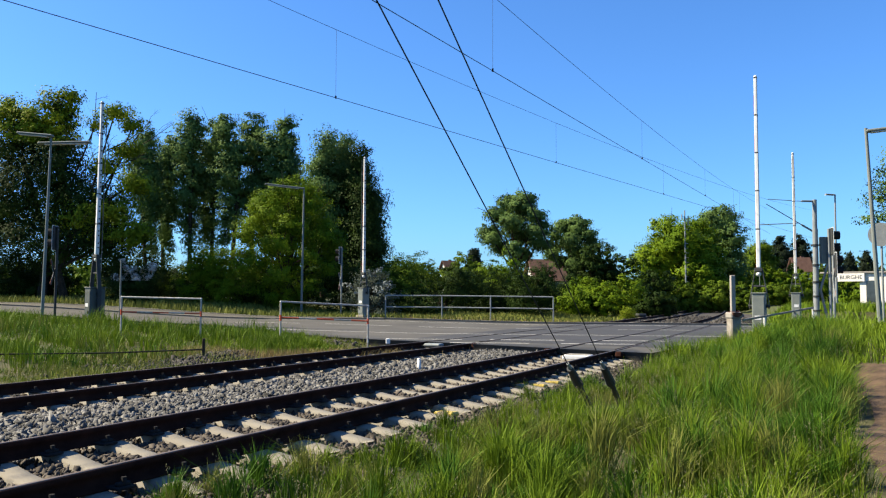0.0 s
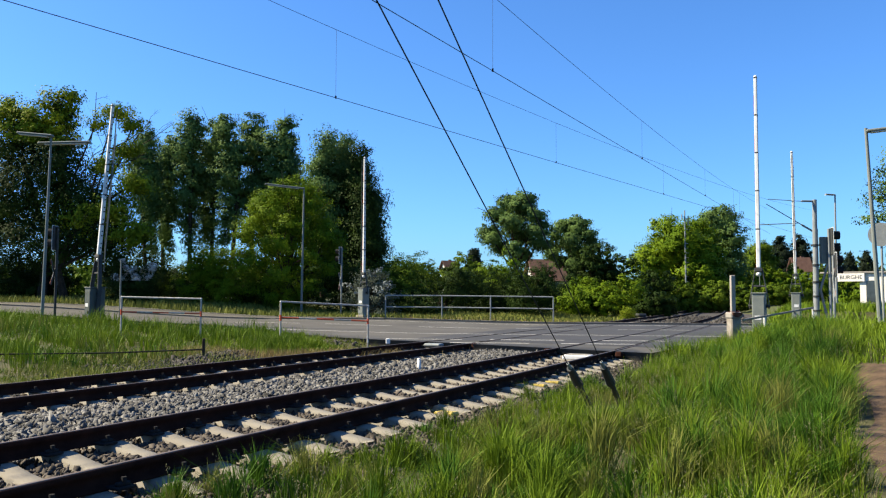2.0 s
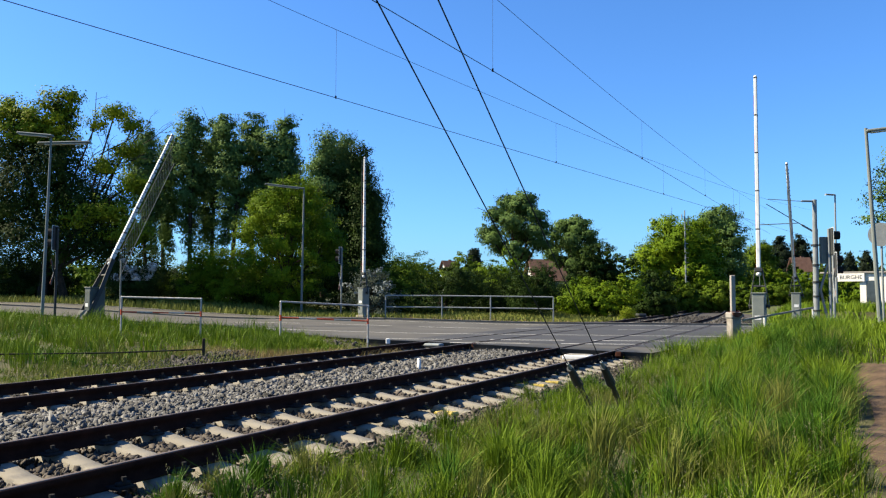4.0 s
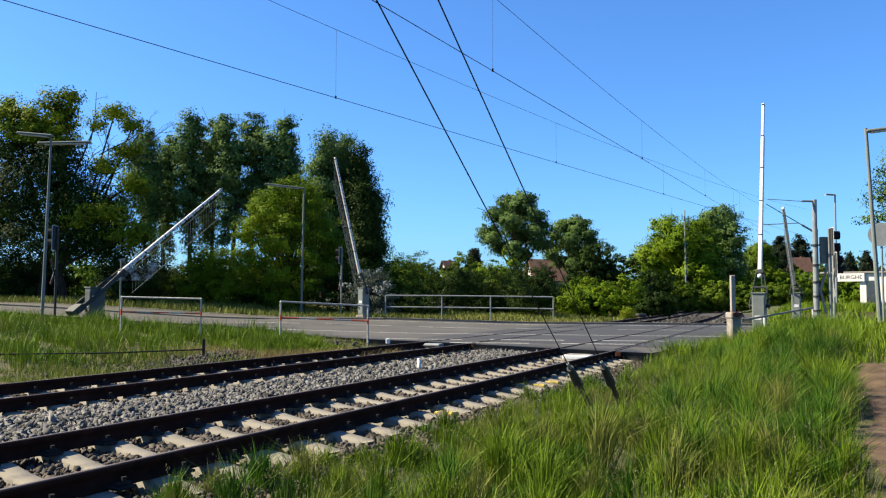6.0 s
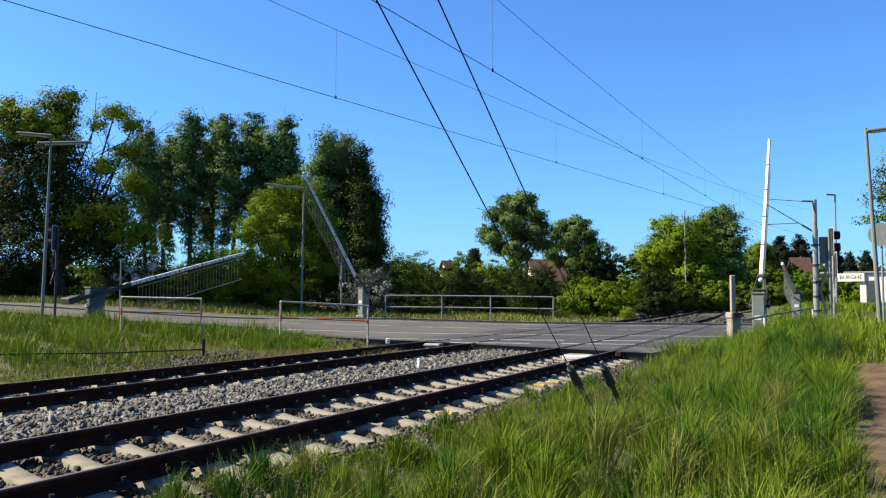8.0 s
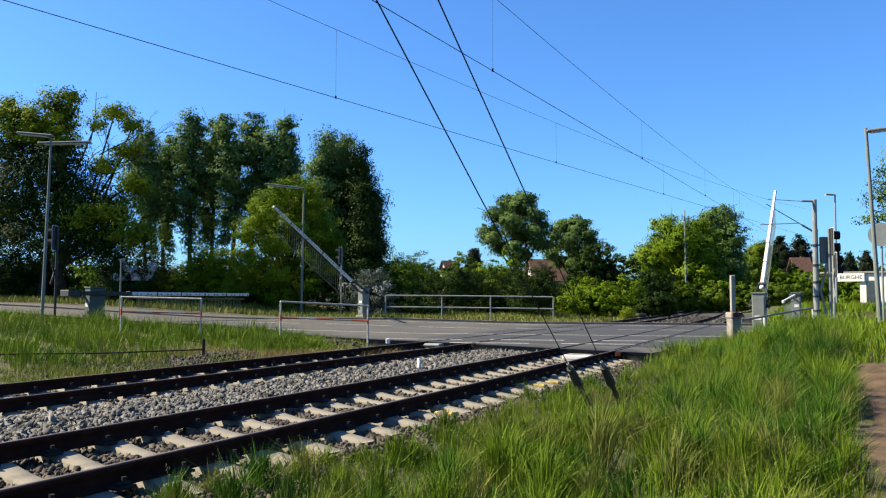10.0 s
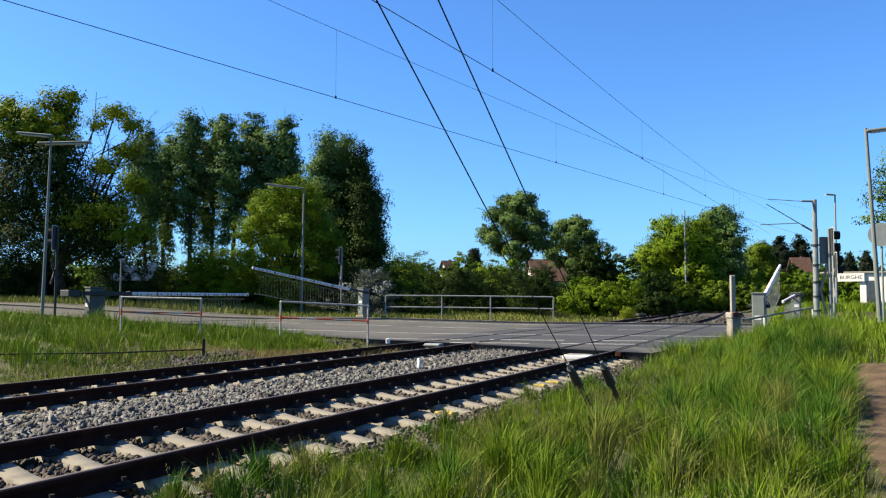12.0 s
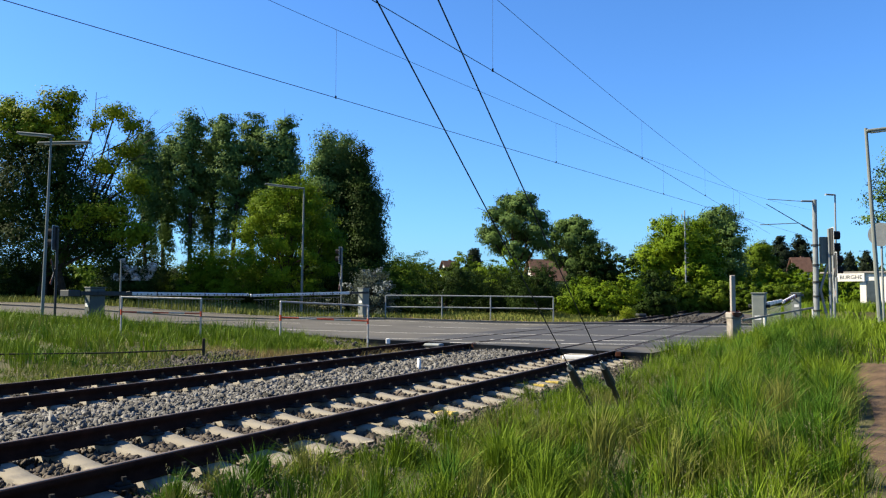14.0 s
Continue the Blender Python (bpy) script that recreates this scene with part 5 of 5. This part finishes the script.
def build_houses():
    house(1.2, 170, 2.2, 3, 6.4, 8.0, 25, "distant white house with reddish roof")
    house(16.2, 116, 7, 6, 3.6, 6.6, 10, "distant white house with brown tiled roof")
    house(63.0, 140, 2.4, 3.6, 5.4, 7.8, -4, "distant house with red tiled roof and white gable")


# ---- small things by the track ----
def build_small():
    t = empty("concrete_marker", pose(8.4, 23.0, -0.05, 0, 0, 10), "old concrete block with rusty basin top", "concrete block")
    bm = B()
    box(bm, 0, 0, 0.36, 0.31, 0.31, 0.72, bevel=0.03)
    part("block", bm, "concrete", t)
    bm = B()
    box(bm, 0, 0, 0.80, 0.35, 0.35, 0.18, bevel=0.03)
    part("head", bm, "kerb", t, "white painted head")
    bm = B()
    rod(bm, (0, 0, 0.885), (0, 0, 0.905), 0.155, n=20)
    part("rust_top", bm, "rust", t, "rusty iron top")
    bm = B()
    arc = [(0.15 * math.cos(math.pi * (1 + i / 10)), 0.88 + 0.13 * math.sin(math.pi * (1 + i / 10))) for i in range(11)]
    rim = [[bm.verts.new((x, y, z)) for x, z in arc] for y in (-0.16, -0.215)]
    for ring in rim:
        bm.faces.new(ring)
    for i in range(11):
        bm.faces.new((rim[0][i], rim[0][(i + 1) % 11], rim[1][(i + 1) % 11], rim[1][i]))
    part("rust_bowl", bm, "rust", t, "half-round rusty iron front")
    t = empty("concrete_post", pose(8.6, 23.6, -0.1), "square white concrete post", "post")
    bm = B()
    box(bm, 0, 0, 1.0, 0.13, 0.13, 2.05, bevel=0.015)
    part("shaft", bm, "kerb", t)
    t = empty("track_stake", pose(-0.45, 15.2, -0.22), "short rounded white stake between the tracks", "stake")
    bm = B()
    rod(bm, (0, 0, -0.1), (0, 0, 0.26), 0.036, n=12)
    bmesh.ops.create_uvsphere(bm, u_segments=12, v_segments=8, radius=0.036, matrix=Matrix.Translation((0, 0, 0.26)))
    part("stake_body", bm, "wall", t, smooth=True)
    t = empty("field_stake", pose(-5.6, 18.7, -0.25), "short dark wooden stake by the heap", "stake")
    bm = B()
    box(bm, 0, 0, 0.2, 0.06, 0.06, 0.62, bevel=0.01)
    part("stake_body", bm, "bark", t)
    t = empty("signal_wire", Matrix(), "thin dark wire strung low beside the track", "wire")
    bm = B()
    wire(bm, [(-10.2, 16.4, 0.02), (-7.4, 17.7, -0.02), (-5.6, 18.7, 0.0)], 0.016)
    part("strand", bm, "black", t)
    # white device between the rails at the crossing
    t = empty("track_device", pose(3.05, 18.0, -0.16, 0, 0, 64), "low white metal device between the rails", "track device")
    bm = B()
    box(bm, 0, 0, 0.06, 0.42, 0.62, 0.10, bevel=0.02)
    part("frame", bm, "white", t)
    for i in range(3):
        bm = B()
        box(bm, -0.12 + i * 0.12, 0, 0.115, 0.05, 0.48, 0.02, bevel=0.004)
        part("slat", bm, "kerb", t)
    t = empty("track_device", pose(-0.25, 22.0, -0.12, 0, 0, 64), "low pale metal ramp at the end of the track", "track device")
    bm = B()
    box(bm, 0, 0, 0.05, 0.30, 0.5, 0.09, bevel=0.03)
    part("ramp", bm, "galv", t)
    bm = B()
    box(bm, -1.55, 22.6, 0.0, 0.12, 0.10, 0.16, bevel=0.02)
    tagged(part("kerb_stone", bm, "white"), "white painted stone by the road edge", "stone")
    # guard boards where the rails enter the road
    for u, v in ((8.9, -0.2), (10.4, 4.05), (9.2, GAUGE + 0.1)):
        x, y = on_track(u, v)
        bm = B()
        box(bm, 0, 0, 0, 0.35, 0.16, 0.14, bevel=0.03)
        ob = part("rail_ramp", bm, "rail")
        ob.matrix_basis = pose(float(x), float(y), -0.09, 0, 12, 64)
        tagged(ob, "rusty deflector ramp beside the rail", "rail ramp", "rail ramps")
    # painted caps on sleeper ends
    for x, y, a in ((0.05, 9.75, 62), (1.55, 12.9, 65), (1.85, 13.4, 66)):
        bm = B()
        box(bm, 0, 0, 0, 0.20, 0.26, 0.10, bevel=0.02)
        ob = part("survey_mark", bm, "yellow")
        ob.matrix_basis = pose(x, y, -0.22, 0, 4, a)
        tagged(ob, "yellow painted concrete survey mark", "survey mark", "survey marks")
    bm = B()
    box(bm, 0, 0, 0.06, 0.55, 0.35, 0.16, bevel=0.05)
    ob = part("point_machine", bm, "darkgrey")
    ob.matrix_basis = pose(14.9, 60.0, -0.05, 0, 0, 30) @ Matrix.Diagonal((1.5, 1.5, 1.5, 1))
    tagged(ob, "small dark device in the grass beyond", "track device")


build_ground()
build_road()
build_tracks()
build_barriers()
build_railings()
build_lamps()
build_signals()
build_overhead()
build_station()
build_houses()
build_trees()
build_small()
build_grass()
build_ballast()


# ---- what moves: the four booms ----
def motions():
    early = [(0, 89.5), (1.6, 89.5), (1.8, 88.3), (2.1, 85.0), (2.4, 81.9), (2.7, 78.9), (3.2, 73.5), (4.2, 61.6), (5.3, 47.6), (5.7, 42.6), (6.1, 37.4), (6.5, 32.2), (6.9, 27.0), (7.3, 22.1), (7.7, 17.6), (8.2, 12.8), (8.8, 6.4), (9.3, 1.9), (9.6, 0.0), (14, 0.0)]
    late = [(0, 90), (4.0, 90), (4.3, 88), (5.3, 79.3), (5.7, 75.4), (6.1, 72.0), (6.5, 68.2), (7.0, 63.6), (7.5, 59.4), (8.2, 52.3), (9.2, 42.0), (10.3, 30.7), (10.9, 23.7), (11.5, 15.5), (12.1, 7.3), (12.4, 3.8), (12.8, 0.2), (13.1, -1.2), (13.4, -1.6), (14, -1.6)]
    near = [(0, 88), (4.0, 88), (4.3, 86), (5.3, 76.5), (5.7, 73.1), (6.1, 69.7), (6.5, 66.4), (7.0, 62.6), (7.5, 58.6), (8.2, 53.1), (9.2, 43.6), (10.3, 32.8), (10.9, 25.7), (11.4, 19.8), (11.8, 14.8), (12.2, 9.3), (12.6, 4.3), (13.0, 1.5), (13.2, 1.3), (14, 1.3)]
    first = [(0, 89.5), (1.5, 89.5), (1.8, 87), (2.5, 78.5), (3.0, 71.4), (4.2, 55.4), (5.3, 40.5), (5.7, 35.2), (6.1, 30.3), (6.5, 25.7), (6.9, 21.6), (7.3, 17.7), (7.7, 13.5), (8.2, 8.1), (8.8, 1.9), (9.2, -1.3), (9.5, -2.6), (14, -2.6)]
    for (boom, hp, low, rods, x0), rows in zip(BOOMS, (early, late, near, first)):
        walk(boom, [(t, pose(0, 0, hp, 0, -a, 0)) for t, a in rows])
        walk(low, [(t, pose(-HANG * math.sin(radians(a)), 0, -GAP - HANG * math.cos(radians(a)))) for t, a in rows])
        for i, r in enumerate(rods):
            walk(r, [(t, pose(x0 + i * 0.17, 0, -GAP, 0, a, 0)) for t, a in rows])


motions()
